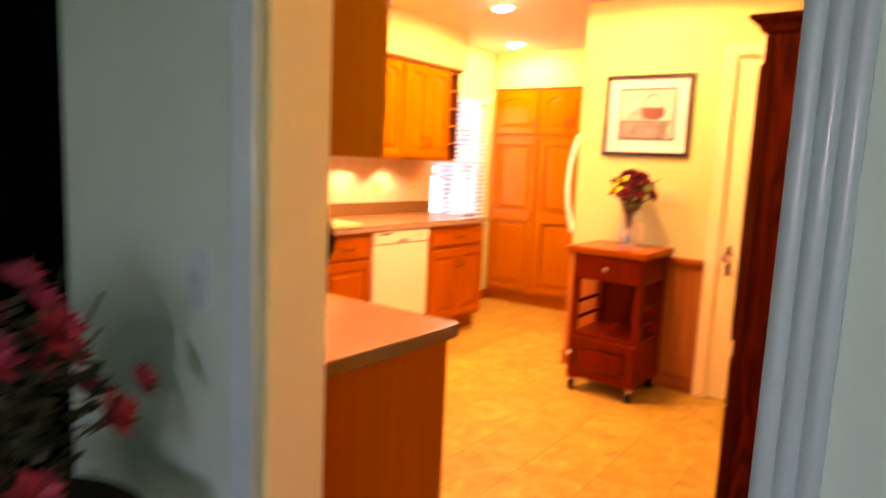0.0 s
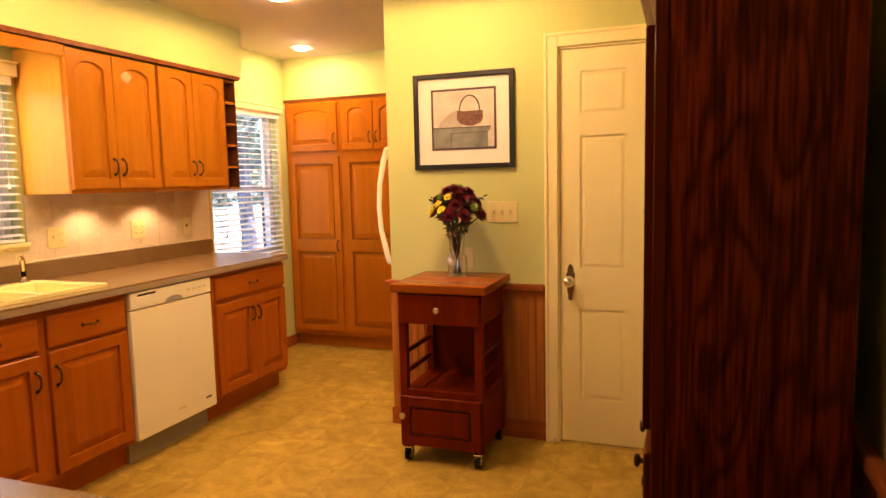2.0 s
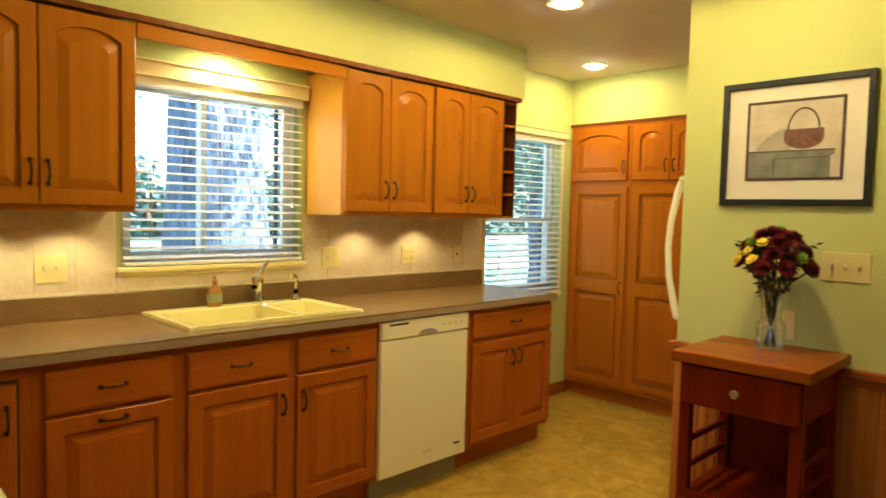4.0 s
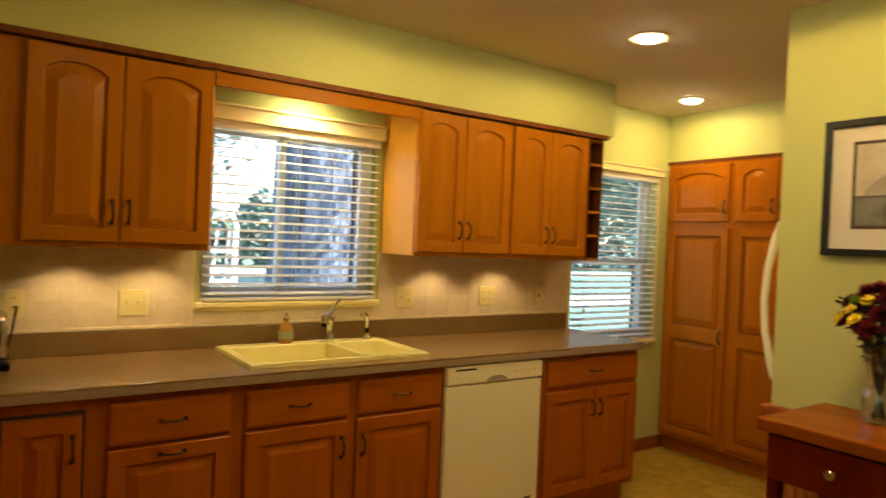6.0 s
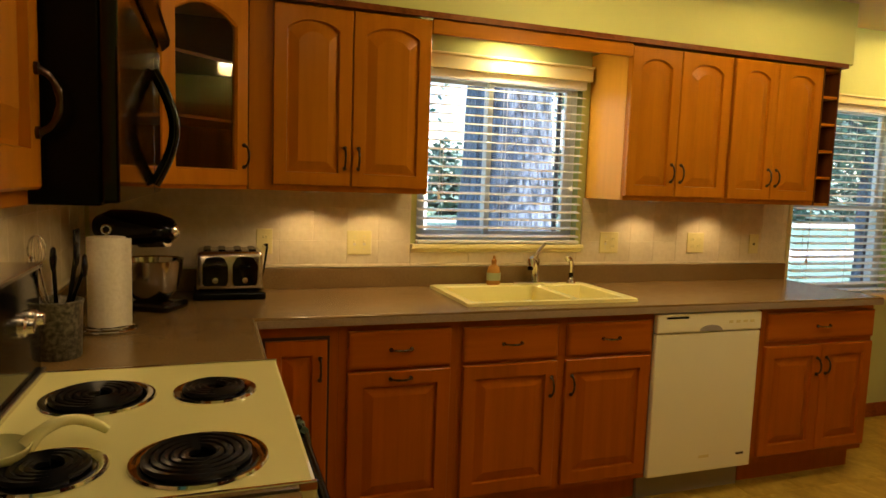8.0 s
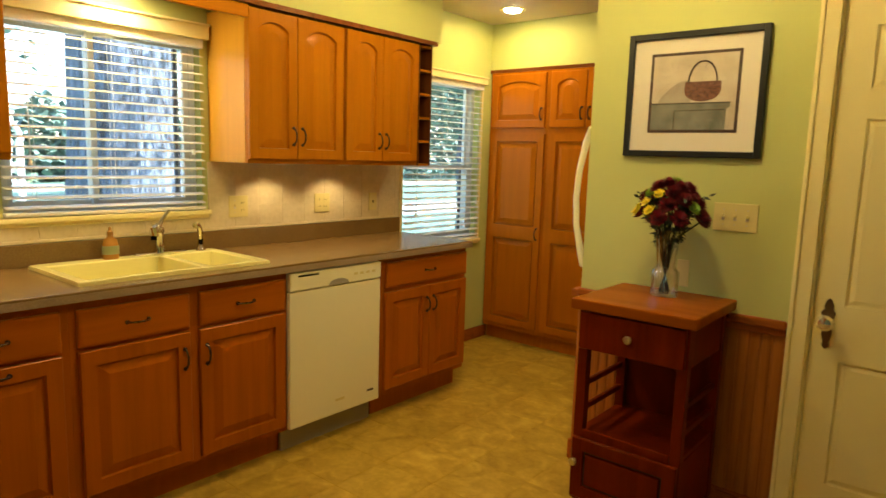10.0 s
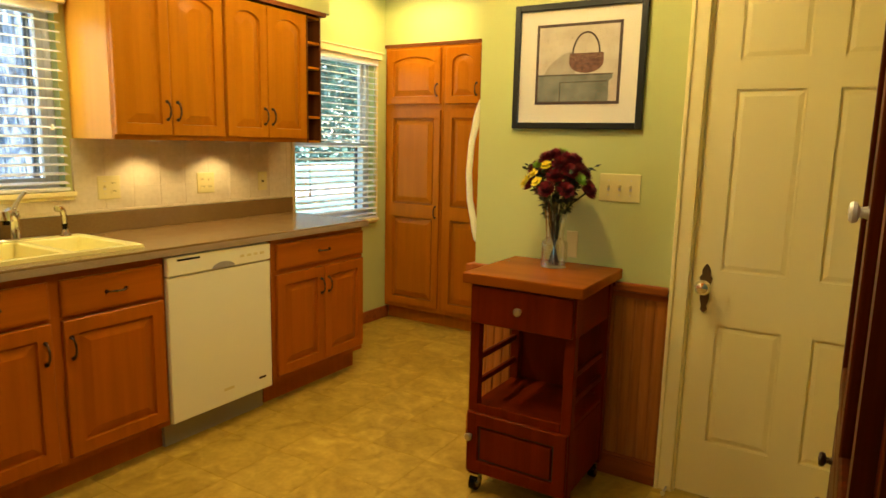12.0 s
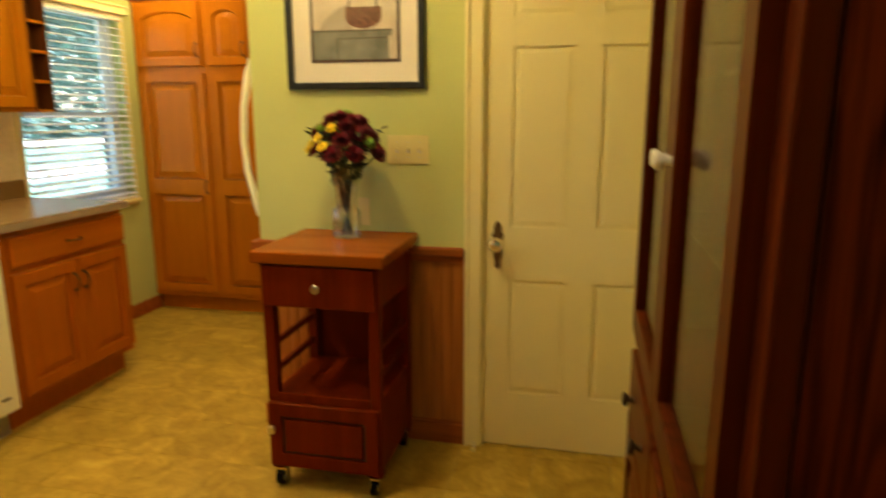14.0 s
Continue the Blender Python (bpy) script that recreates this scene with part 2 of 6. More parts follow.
MAPLE, BASE_MAPLE = (0.47, 0.168, 0.004), (0.42, 0.110, 0.003)
M = {
    "wall": paint("green_wall_paint", (0.58, 0.605, 0.215), 0.6, 0.06, gloss=0.25),
    "dining": paint("dining_wall_paint", (0.36, 0.70, 0.57), 0.6, 0.06),
    "ceiling": paint("ceiling_paint", (0.66, 0.58, 0.48), 0.8, 0.10, 0.03, 120),
    # White trim with the dining room's cool daylight mixed into its colour.
    "casing_cool_lit": paint("white_trim_in_cool_light", (0.30, 0.60, 0.58), 0.3, 0.02, 0.04, 60),
    "white": paint("white_trim_paint", (0.92, 0.81, 0.39), 0.35, 0.02, 0.04, 60, gloss=0.35),
    "maple": wood("honey_maple", MAPLE, contrast=0.10),
    "maple_pale": wood("paler_maple", (0.62, 0.31, 0.03), contrast=0.06),
    "maple_h": wood("honey_maple_level", MAPLE, grain="X", contrast=0.10),
    # Base cabinets use a redder, slightly darker maple than the wall cabinets.
    "maple_red": wood("redder_maple", BASE_MAPLE, contrast=0.12),
    "maple_tall": wood("reddish_maple", (0.45, 0.138, 0.0035), contrast=0.11),
    "maple_red_h": wood("redder_maple_level", BASE_MAPLE, grain="X", contrast=0.12),
    "maple_dark": wood("dark_trim_wood", (0.20, 0.065, 0.018), grain="X"),
    # Near-black brown painted in for the shade in gaps and grooves.
    "groove": material("groove", 0.8, 0, (0.05, 0.02, 0.008))[0],
    # Maple darkened far below the fronts: shade inside the cabinets is painted in.
    "shaded_interior": wood("shaded_cabinet_wood", (0.10, 0.03, 0.007), 0.5),
    "beadboard": wood("beadboard_wood", (0.46, 0.165, 0.03), 0.45),
    "rail": wood("rail_wood", (0.36, 0.10, 0.018), 0.4, "X"),
    "cherry": wood("red_cherry", (0.155, 0.016, 0.001), 0.30, "Z", 0.25, 0.8, 0.04),
    "cherry_top": wood("red_cherry_top", (0.28, 0.066, 0.003), 0.22, "X", 0.15, 0.6, 0.05),
    "oak": oak("dark_oak", (0.17, 0.024, 0.004)),
    "oak_trim": wood("dark_oak_trim", (0.095, 0.016, 0.002), 0.35, "Z", 0.5, 1.0, 0.05),
    "counter": speckled("taupe_laminate", (0.215, 0.132, 0.046), (0.192, 0.117, 0.041), (0.24, 0.148, 0.052), 0.24, 160, 0.006),
    "counter_edge": speckled("laminate_edge", (0.34, 0.25, 0.15), (0.30, 0.22, 0.13), (0.39, 0.29, 0.18), 0.35, 160, 0.006),
    "tile": speckled("cream_tile", (0.76, 0.65, 0.43), (0.72, 0.61, 0.39), (0.80, 0.69, 0.47), 0.22, 40, 0.01),
    "grout": paint("grout", (0.76, 0.66, 0.46), 0.9),
    "enamel": paint("cream_enamel", (0.80, 0.74, 0.31), 0.14, 0.0, 0.02),
    "appliance": paint("white_appliance_enamel", (0.86, 0.81, 0.56), 0.3, 0.01, 0.02),
    "grey_plastic": paint("grey_plastic", (0.32, 0.29, 0.25), 0.5, 0.02),
    "plate": paint("almond_plastic", (0.72, 0.62, 0.26), 0.35, 0.0, 0.02),
    "chrome": material("chrome", 0.09, 1, (0.82, 0.80, 0.78))[0],
    "steel": material("brushed_steel", 0.25, 1, (0.62, 0.58, 0.54))[0],
    "nickel": material("nickel", 0.3, 1, (0.66, 0.60, 0.50))[0],
    "dull_nickel": material("dull_nickel", 0.22, 1, (0.26, 0.20, 0.14))[0],
    "bowl_steel": material("polished_steel", 0.14, 1, (0.42, 0.37, 0.30))[0],
    "pewter": material("dark_pewter", 0.35, 1, (0.075, 0.052, 0.036))[0],
    "bronze": material("aged_bronze", 0.45, 1, (0.17, 0.11, 0.06))[0],
    "black": paint("black_gloss", (0.0015, 0.0015, 0.0015), 0.08, 0.0, 0.02, gloss=0.35),
    "black_matt": paint("black_plastic", (0.002, 0.002, 0.002), 0.25, 0.01, gloss=0.12),
    "coil": material("heating_coil", 0.35, 0.6, (0.008, 0.008, 0.009))[0],
    "black_frame": paint("black_frame_paint", (0.010, 0.013, 0.013), 0.35, 0.02),
    "mat": paint("cream_mat_board", (0.80, 0.74, 0.60), 0.8, 0.04),
    "porcelain": paint("porcelain", (0.85, 0.82, 0.72), 0.12, 0.0, 0.02),
    "paper": speckled("embossed_paper", (0.85, 0.79, 0.63), (0.80, 0.74, 0.58), (0.88, 0.83, 0.67), 0.95, 90, 0.5),
    "stone": speckled("speckled_stoneware", (0.10, 0.088, 0.058), (0.03, 0.027, 0.02), (0.20, 0.18, 0.12), 0.4, 95, 0.1),
    "blind": paint("blind_slat", (0.84, 0.83, 0.78), 0.4, 0.0, 0.02),
    "vinyl_frame": paint("vinyl_frame", (0.72, 0.72, 0.68), 0.4, 0.0),
    "screen_frame": paint("dark_sash", (0.09, 0.10, 0.12), 0.5, 0.0),
    "pane": pane_glass(),
    "vase_glass": pane_glass("vase_glass", 1.6, 0.8, 0.11),
    "glass": glass("clear_glass"),
    "crystal": material("crystal", 0.06, 0.85, (0.85, 0.80, 0.66))[0],
    "soap": paint("amber_soap", (0.42, 0.20, 0.04), 0.10, 0.0, 0.05),
    "soap_label": paint("soap_label", (0.32, 0.36, 0.20), 0.4),
    "floor": vinyl(),
    "floor_joint": paint("floor_joint", (0.25, 0.19, 0.07), 0.8),
    "bulb": glowing("lamp_glow", (1.0, 0.82, 0.55), 22.0),
    "towel": speckled("green_knit", (0.08, 0.12, 0.04), (0.03, 0.05, 0.018), (0.42, 0.42, 0.26), 0.95, 28, 0.4),
    "towel_cream": speckled("cream_knit", (0.55, 0.52, 0.36), (0.40, 0.38, 0.25), (0.70, 0.66, 0.48), 0.95, 80, 0.4),
    "bark": bark(),
    "leaf": leafy("leaves", (0.10, 0.16, 0.07), (0.28, 0.38, 0.18)),
    # Far leaves and lawn carry cool daylight in their colour, hence the blue cast.
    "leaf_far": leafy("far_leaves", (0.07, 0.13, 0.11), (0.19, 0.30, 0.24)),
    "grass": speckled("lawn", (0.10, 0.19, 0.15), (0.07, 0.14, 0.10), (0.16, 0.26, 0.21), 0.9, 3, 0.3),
    "paving": speckled("concrete", (0.40, 0.40, 0.39), (0.34, 0.34, 0.33), (0.46, 0.46, 0.45), 0.85, 30, 0.1),
    "siding": paint("grey_siding", (0.34, 0.38, 0.44), 0.7),
    "roof": paint("dark_shingle", (0.10, 0.10, 0.105), 0.9),
    "petal_red": leafy("burgundy_petals", (0.050, 0.001, 0.006), (0.24, 0.006, 0.020)),
    "petal_yellow": leafy("yellow_petals", (0.75, 0.54, 0.01), (0.88, 0.72, 0.03)),
    "petal_green": leafy("lime_petals", (0.25, 0.42, 0.04), (0.42, 0.60, 0.10)),
    "petal_pink": leafy("pink_petals", (0.20, 0.010, 0.02), (0.50, 0.06, 0.08)),
    "stem": leafy("dark_stems", (0.012, 0.022, 0.010), (0.04, 0.065, 0.02)),
    "standin_drape": paint("standin_black", (0.003, 0.003, 0.003), 1.0, 0.1, gloss=0.0),
    "dark_wood": wood("near_black_wood", (0.014, 0.009, 0.007), 0.5),
    "brown_floor": wood("brown_floorboard", (0.16, 0.075, 0.032), 0.4, "Y"),
    "art_sky": speckled("print_paper", (0.62, 0.54, 0.42), (0.54, 0.46, 0.35), (0.68, 0.61, 0.49), 0.7, 12),
    "art_shade": speckled("print_shadow", (0.42, 0.36, 0.28), (0.36, 0.31, 0.24), (0.47, 0.41, 0.33), 0.7, 12),
    "art_chest": speckled("print_grey_chest", (0.20, 0.21, 0.17), (0.14, 0.15, 0.12), (0.25, 0.26, 0.21), 0.7, 14),
    "art_chest_dark": speckled("print_chest_shadow", (0.095, 0.085, 0.065), (0.07, 0.06, 0.05), (0.12, 0.11, 0.09), 0.7, 14),
    "art_basket": speckled("print_basket", (0.17, 0.075, 0.05), (0.10, 0.04, 0.03), (0.23, 0.11, 0.07), 0.7, 60),
    "art_line": paint("print_dark_line", (0.07, 0.04, 0.035), 0.7),
}


# ---- mesh helpers ----
def box(bm, lo, hi, bevel=0.0, seg=2):
    lo, hi = [min(a, b) for a, b in zip(lo, hi)], [max(a, b) for a, b in zip(lo, hi)]
    v = [bm.verts.new((x, y, z)) for x in (lo[0], hi[0]) for y in (lo[1], hi[1]) for z in (lo[2], hi[2])]
    f = [bm.faces.new([v[i] for i in q]) for q in ((0, 1, 3, 2), (4, 6, 7, 5), (0, 4, 5, 1), (2, 3, 7, 6), (0, 2, 6, 4), (1, 5, 7, 3))]
    if bevel:
        edges = list({e for q in f for e in q.edges})
        bmesh.ops.bevel(bm, geom=edges, offset=bevel, segments=seg, affect="EDGES", profile=0.5)
    return bm


def boxes(*args, bevel=0.0):
    bm = bmesh.new()
    for lo, hi in args:
        box(bm, lo, hi, bevel)
    return bm


def prism(bm, pts, z0, z1, bevel=0.0):
    """An upright prism over a plan outline."""
    a, b = [bm.verts.new((x, y, z0)) for x, y in pts], [bm.verts.new((x, y, z1)) for x, y in pts]
    n = len(pts)
    faces = [bm.faces.new(a[::-1]), bm.faces.new(b)]
    faces += [bm.faces.new((a[i], a[(i + 1) % n], b[(i + 1) % n], b[i])) for i in range(n)]
    if bevel:
        bmesh.ops.bevel(bm, geom=list({e for f in faces for e in f.edges}), offset=bevel, segments=2, affect="EDGES", profile=0.5)
    return bm


def plate(bm, pts, y0, y1):
    """A flat board with the outline pts (x, z), from depth y0 to y1."""
    a, b = [bm.verts.new((x, y0, z)) for x, z in pts], [bm.verts.new((x, y1, z)) for x, z in pts]
    n = len(pts)
    bm.faces.new(a[::-1]), bm.faces.new(b)
    for i in range(n):
        bm.faces.new((a[i], a[(i + 1) % n], b[(i + 1) % n], b[i]))
    return bm


def lathe(bm, profile, at=(0, 0, 0), seg=24, squash=(1, 1)):
    """Turns a profile of (radius, height) about the upright axis."""
    rings = []
    for r, z in profile:
        if r < 1e-5:
            rings.append([bm.verts.new((at[0], at[1], at[2] + z))])
        else:
            rings.append([bm.verts.new((at[0] + r * squash[0] * math.cos(2 * math.pi * k / seg), at[1] + r * squash[1] * math.sin(2 * math.pi * k / seg), at[2] + z)) for k in range(seg)])
    for a, b in zip(rings, rings[1:]):
        for k in range(seg):
            q = [a[k % len(a)], a[(k + 1) % seg % len(a)], b[(k + 1) % seg % len(b)], b[k % len(b)]]
            q = list(dict.fromkeys(q))
            if len(q) > 2:
                bm.faces.new(q)
    return bm


def tube(bm, pts, r, seg=8, radii=None):
    """A round bar along points."""
    pts = [Vector(p) for p in pts]
    rings = []
    for i, p in enumerate(pts):
        d = (pts[min(i + 1, len(pts) - 1)] - pts[max(i - 1, 0)]).normalized()
        side = d.cross(Vector((0.31, 0.52, 0.79))).normalized()
        up = d.cross(side)
        k = radii[i] if radii else r
        rings.append([bm.verts.new(p + k * (math.cos(2 * math.pi * s / seg) * side + math.sin(2 * math.pi * s / seg) * up)) for s in range(seg)])
    for a, b in zip(rings, rings[1:]):
        for s in range(seg):
            bm.faces.new((a[s], a[(s + 1) % seg], b[(s + 1) % seg], b[s]))
    bm.faces.new(rings[0]), bm.faces.new(rings[-1])
    return bm


def ring_path(c, r, n=32, plane="XY", start=0.0, turn=1.0):
    out = []
    for k in range(n + 1):
        a = start + turn * 2 * math.pi * k / n
        u, v = r * math.cos(a), r * math.sin(a)
        out.append((c[0] + u, c[1] + v, c[2]) if plane == "XY" else (c[0] + u, c[1], c[2] + v) if plane == "XZ" else (c[0], c[1] + u, c[2] + v))
    return out


def slab(bm, xs, ys, keep, z0, z1, bevel=0.0):
    """A level slab on a grid of cells, of which keep(i, j) says which are there."""
    cache = {}

    def v(i, j, z):
        if (i, j, z) not in cache:
            cache[i, j, z] = bm.verts.new((xs[i], ys[j], z))
        return cache[i, j, z]

    rim = []
    there = {(i, j) for i in range(len(xs) - 1) for j in range(len(ys) - 1) if keep(i, j)}
    for i, j in there:
        bm.faces.new((v(i, j, z1), v(i + 1, j, z1), v(i + 1, j + 1, z1), v(i, j + 1, z1)))
        bm.faces.new((v(i, j, z0), v(i, j + 1, z0), v(i + 1, j + 1, z0), v(i + 1, j, z0)))
        for (a, b), near in (((i, j), (i + 1, j)), (i, j - 1)), (((i + 1, j), (i + 1, j + 1)), (i + 1, j)), (((i + 1, j + 1), (i, j + 1)), (i, j + 1)), (((i, j + 1), (i, j)), (i - 1, j)):
            if near not in there:
                bm.faces.new((v(*a, z0), v(*b, z0), v(*b, z1), v(*a, z1)))
                rim.append((v(*a, z1), v(*b, z1)))
    if bevel:
        edges = [e for e in (bm.edges.get(q) for q in rim) if e]
        bmesh.ops.bevel(bm, geom=edges, offset=bevel, segments=3, affect="EDGES", profile=0.5)
    return bm


def finish(name, bm, mat, smooth=False):
    bmesh.ops.recalc_face_normals(bm, faces=bm.faces)
    me = bpy.data.meshes.new(name)
    bm.to_mesh(me)
    bm.free()
    me.materials.append(M[mat] if isinstance(mat, str) else mat)
    if smooth:
        me.shade_smooth()
        me.set_sharp_from_angle(angle=radians(38))
    return me


def part(name, bm, mat, parent, label="", at=None, smooth=False):
    """Links a bmesh, or a mesh made before, as one mesh object under a thing or part."""
    me = bm if isinstance(bm, bpy.types.Mesh) else finish(name, bm, mat, smooth)
    ob = new(name, me)
    ob.parent = parent
    if at is not None:
        ob.matrix_basis = at
    return tagged(ob, label)


def thing(name, label, category, at=None, group="", kind=""):
    ob = new(name)
    ob.empty_display_size = 0.05
    ob.matrix_world = at or Matrix()
    return tagged(ob, label, category, group, kind)


def single(name, bm, mat, label="", category="", kind="", group="", at=None, smooth=False):
    ob = new(name, finish(name, bm, mat, smooth))
    if at is not None:
        ob.matrix_world = at
    return tagged(ob, label, category, group, kind)


def panel_door(w, h, t=0.02, stile=0.055, arch=0.0, raised=0.036, back=0.0, groove=0.013):
    """A framed door with a raised, arched field. Front towards -y."""
    bm = bmesh.new()
    n = 13

    def loop(inset, y, a):
        i, top = inset, h - inset
        pts = [(i, i), (w - i, i)]
        for k in range(n):
            s = 1 - 2 * k / (n - 1)
            pts.append((w / 2 + s * (w / 2 - i), top - a * abs(s) ** 2.4))
        return [bm.verts.new((x, y, z)) for x, z in pts]

    loops = [loop(0, back, 0), loop(0, -t + 0.004, 0), loop(0.004, -t, 0), loop(stile, -t, arch), loop(stile + 0.003, -t + groove, arch), loop(stile + 0.009, -t + groove, arch), loop(stile + 0.009 + raised, -t + 0.001, arch)]
    for a, b in zip(loops, loops[1:]):
        for k in range(len(a)):
            bm.faces.new((a[k], a[(k + 1) % len(a)], b[(k + 1) % len(a)], b[k]))
    bm.faces.new(loops[-1])
    bm.faces.new(loops[0][::-1])
    return bm


def drawer_front(w, h, t=0.02):
    bm = bmesh.new()

    def loop(i, y):
        return [bm.verts.new(p) for p in ((i, y, i), (w - i, y, i), (w - i, y, h - i), (i, y, h - i))]

    loops = [loop(0, 0), loop(0, -t + 0.008), loop(0.006, -t + 0.002), loop(0.016, -t)]
    for a, b in zip(loops, loops[1:]):
        for k in range(4):
            bm.faces.new((a[k], a[(k + 1) % 4], b[(k + 1) % 4], b[k]))
    bm.faces.new(loops[-1]), bm.faces.new(loops[0][::-1])
    return bm


def pull_mesh(name, upright, mat="pewter", length=0.082):
    """A small bow handle with swollen grip and round feet."""
    bm = bmesh.new()
    pts, rad = [], []
    for k in range(13):
        s = k / 12
        u = (s - 0.5) * length
        pts.append((0, -0.004 - 0.024 * math.sin(math.pi * s) ** 0.55, u) if upright else (u, -0.004 - 0.024 * math.sin(math.pi * s) ** 0.55, 0))
        rad.append(0.0052 - 0.0014 * abs(math.sin(3 * math.pi * s)))
    tube(bm, pts, 0.005, 8, rad)
    for s in (-0.5, 0.5):
        u = s * length
        c = (0, 0, u) if upright else (u, 0, 0)
        tube(bm, [c, (c[0], -0.005, c[2])], 0.0085, 10)
    return finish(name, bm, mat, True)


PULL_V, PULL_H = pull_mesh("handle", True), pull_mesh("handle", False)
PULL_HN = pull_mesh("handle", False, "dull_nickel")


def knob_mesh(mat, r=0.015):
    bm = bmesh.new()
    prof = [(0.0, 0.0), (r * 0.55, 0.0), (r * 0.45, 0.006), (r * 0.4, 0.012), (r * 0.9, 0.016), (r, 0.022), (r * 0.8, 0.027), (0.0, 0.029)]
    lathe(bm, prof, seg=16)
    bmesh.ops.rotate(bm, verts=bm.verts, cent=(0, 0, 0), matrix=Matrix.Rotation(radians(90), 3, "X"))
    return finish("knob", bm, mat, True)


def add_door(parent, x, z, w, h, y=0.0, arch=0.0, stile=0.055, mat="maple", name="door"):
    return part(name, panel_door(w, h, 0.02, stile, arch), mat, parent, at=pose(x, y, z))


def pull(parent, mesh, x, z, y=-0.02):
    return part("handle", mesh, None, parent, "dark pewter bow handle" if mesh is not PULL_HN else "nickel bow handle", at=pose(x, y, z))


# ---- structure ----
BACK, RIGHT, PICY, PANY, FZ = 0.93, 3.585, 4.232, 5.70, -0.023


def wall(name, axis, at, thick, u0, u1, z0, z1, mat, holes=(), label=""):
    """An upright wall across an axis, from at to at + thick, with openings (u0, u1, z0, z1)."""
    z0 = -0.06 if z0 == 0 else z0
    us = sorted({u0, u1, *(v for h in holes for v in h[:2])})
    zs = sorted({z0, z1, *(v for h in holes for v in h[2:])})

    def keep(i, j):
        u, z = (us[i] + us[i + 1]) / 2, (zs[j] + zs[j + 1]) / 2
        return not any(h[0] < u < h[1] and h[2] < z < h[3] for h in holes)

    bm = slab(bmesh.new(), us, zs, keep, 0, 1)
    for v in bm.verts:
        u, z, d = v.co
        v.co = (at + thick * d, u, z) if axis == "x" else (u, at + thick * d, z)
    return single(name, bm, mat, label or "painted plaster wall", "wall", "structure")


W1, W2 = (2.36, 3.24, 1.12, 1.97), (4.72, 5.56, 0.80, 2.00)
wall("wall_west", "x", -0.15, 0.15, BACK, 6.35, 0, CEIL, "wall", [W1, W2], "pale yellow-green painted kitchen wall with windows")
wall("wall_south", "y", 0.80, BACK - 0.80, -0.15, 2.68, 0, CEIL, "wall", label="pale yellow-green wall behind the stove")
wall("wall_south_stub", "y", 0.80, BACK - 0.80, 3.49, RIGHT + 0.12, 0, CEIL, "wall", label="narrow wall beside the doorway")
wall("wall_south_head", "y", 0.80, BACK - 0.80, 2.68, 3.49, 2.08, CEIL, "wall", label="wall over the doorway")
wall("wall_east", "x", RIGHT, 0.12, BACK, PICY, 0, CEIL, "wall", label="pale yellow-green painted kitchen wall")
wall("wall_picture", "y", PICY, 0.12, 1.640, RIGHT + 0.12, 0, CEIL, "wall", [(2.602, 3.382, -0.06, 2.045)], "pale green wall with a closed white door")
wall("wall_alcove", "x", 2.45, 0.1, PICY + 0.12, 6.35, 0, CEIL, "wall", label="wall behind the refrigerator")
wall("wall_north", "y", 6.35, 0.1, -0.15, 2.55, 0, CEIL, "wall", label="wall behind the pantry")
wall("wall_pantry_head", "y", PANY, 0.65, 0.0, 2.45, 2.10, CEIL, "wall", label="yellow-green wall over the pantry cabinets")
wall("wall_closet", "y", 4.9, 0.1, 2.55, RIGHT + 0.12, 0, CEIL, "white", label="plain closet wall behind the door")
# Dining room behind the doorway
wall("wall_dining_north", "y", 0.785, 0.015, 0.6, 2.68, 0, CEIL, "dining", label="grey-green dining room wall")
wall("wall_dining_north_stub", "y", 0.785, 0.015, 3.49, 5.2, 0, CEIL, "dining", label="grey-green dining room wall")
wall("wall_dining_north_head", "y", 0.785, 0.015, 2.68, 3.49, 2.08, CEIL, "dining", label="wall over the doorway")
wall("wall_dining_west", "x", 0.5, 0.1, -2.6, 0.785, 0, CEIL, "dining", label="grey-green dining room wall")
wall("wall_dining_east", "x", 5.2, 0.1, -2.6, 0.785, 0, CEIL, "dining", label="grey-green dining room wall")
wall("wall_dining_south", "y", -2.7, 0.1, 0.5, 5.3, 0, CEIL, "dining", [(4.3, 5.1, 0.85, 2.1)], "dining room wall with a window")

single("ceiling", boxes(((-0.15, 0.80, CEIL), (RIGHT + 0.12, 6.45, CEIL + 0.1)), ((0.5, -2.7, CEIL), (5.3, 0.80, CEIL + 0.1))), "ceiling", "smooth cream painted ceiling", "ceiling", "structure")
single("floor_dining", boxes(((0.5, -2.7, -0.10), (5.3, 0.80, FZ))), "brown_floor", "brown wooden dining room floor", "floor", "structure")
FLOOR = single("floor", boxes(((-0.15, 0.80, -0.10), (RIGHT + 0.12, 6.45, FZ - 0.004))), "floor_joint", "mottled tan stone-look tile floor", "floor", "structure")
single("soffit", prism(bmesh.new(), [(0, BACK), (2.6, BACK), (2.6, 1.255), (0.645, 1.255), (0.36, 1.565), (0.36, 4.67), (0, 4.67)], 2.12, CEIL, 0.004), "wall", "yellow-green painted soffit above the cabinets", "soffit", "structure")
single("cornice", prism(bmesh.new(), [(2.605, BACK), (2.605, 1.262), (0.65, 1.262), (0.372, 1.568), (0.372, 4.622), (0.0, 4.622), (0.0, 4.602), (0.352, 4.602), (0.352, 1.56), (0.642, 1.242), (2.585, 1.242), (2.585, BACK)], 2.096, 2.1195), "maple_dark", "dark wood cornice strip under the soffit", "trim", "structure")

# Doorway linings and casings
single("jamb_left", boxes(((2.68, 0.80, FZ), (2.692, 0.938, 2.08)), bevel=0.003), "white", "cream painted doorway jamb", "door frame", "structure")


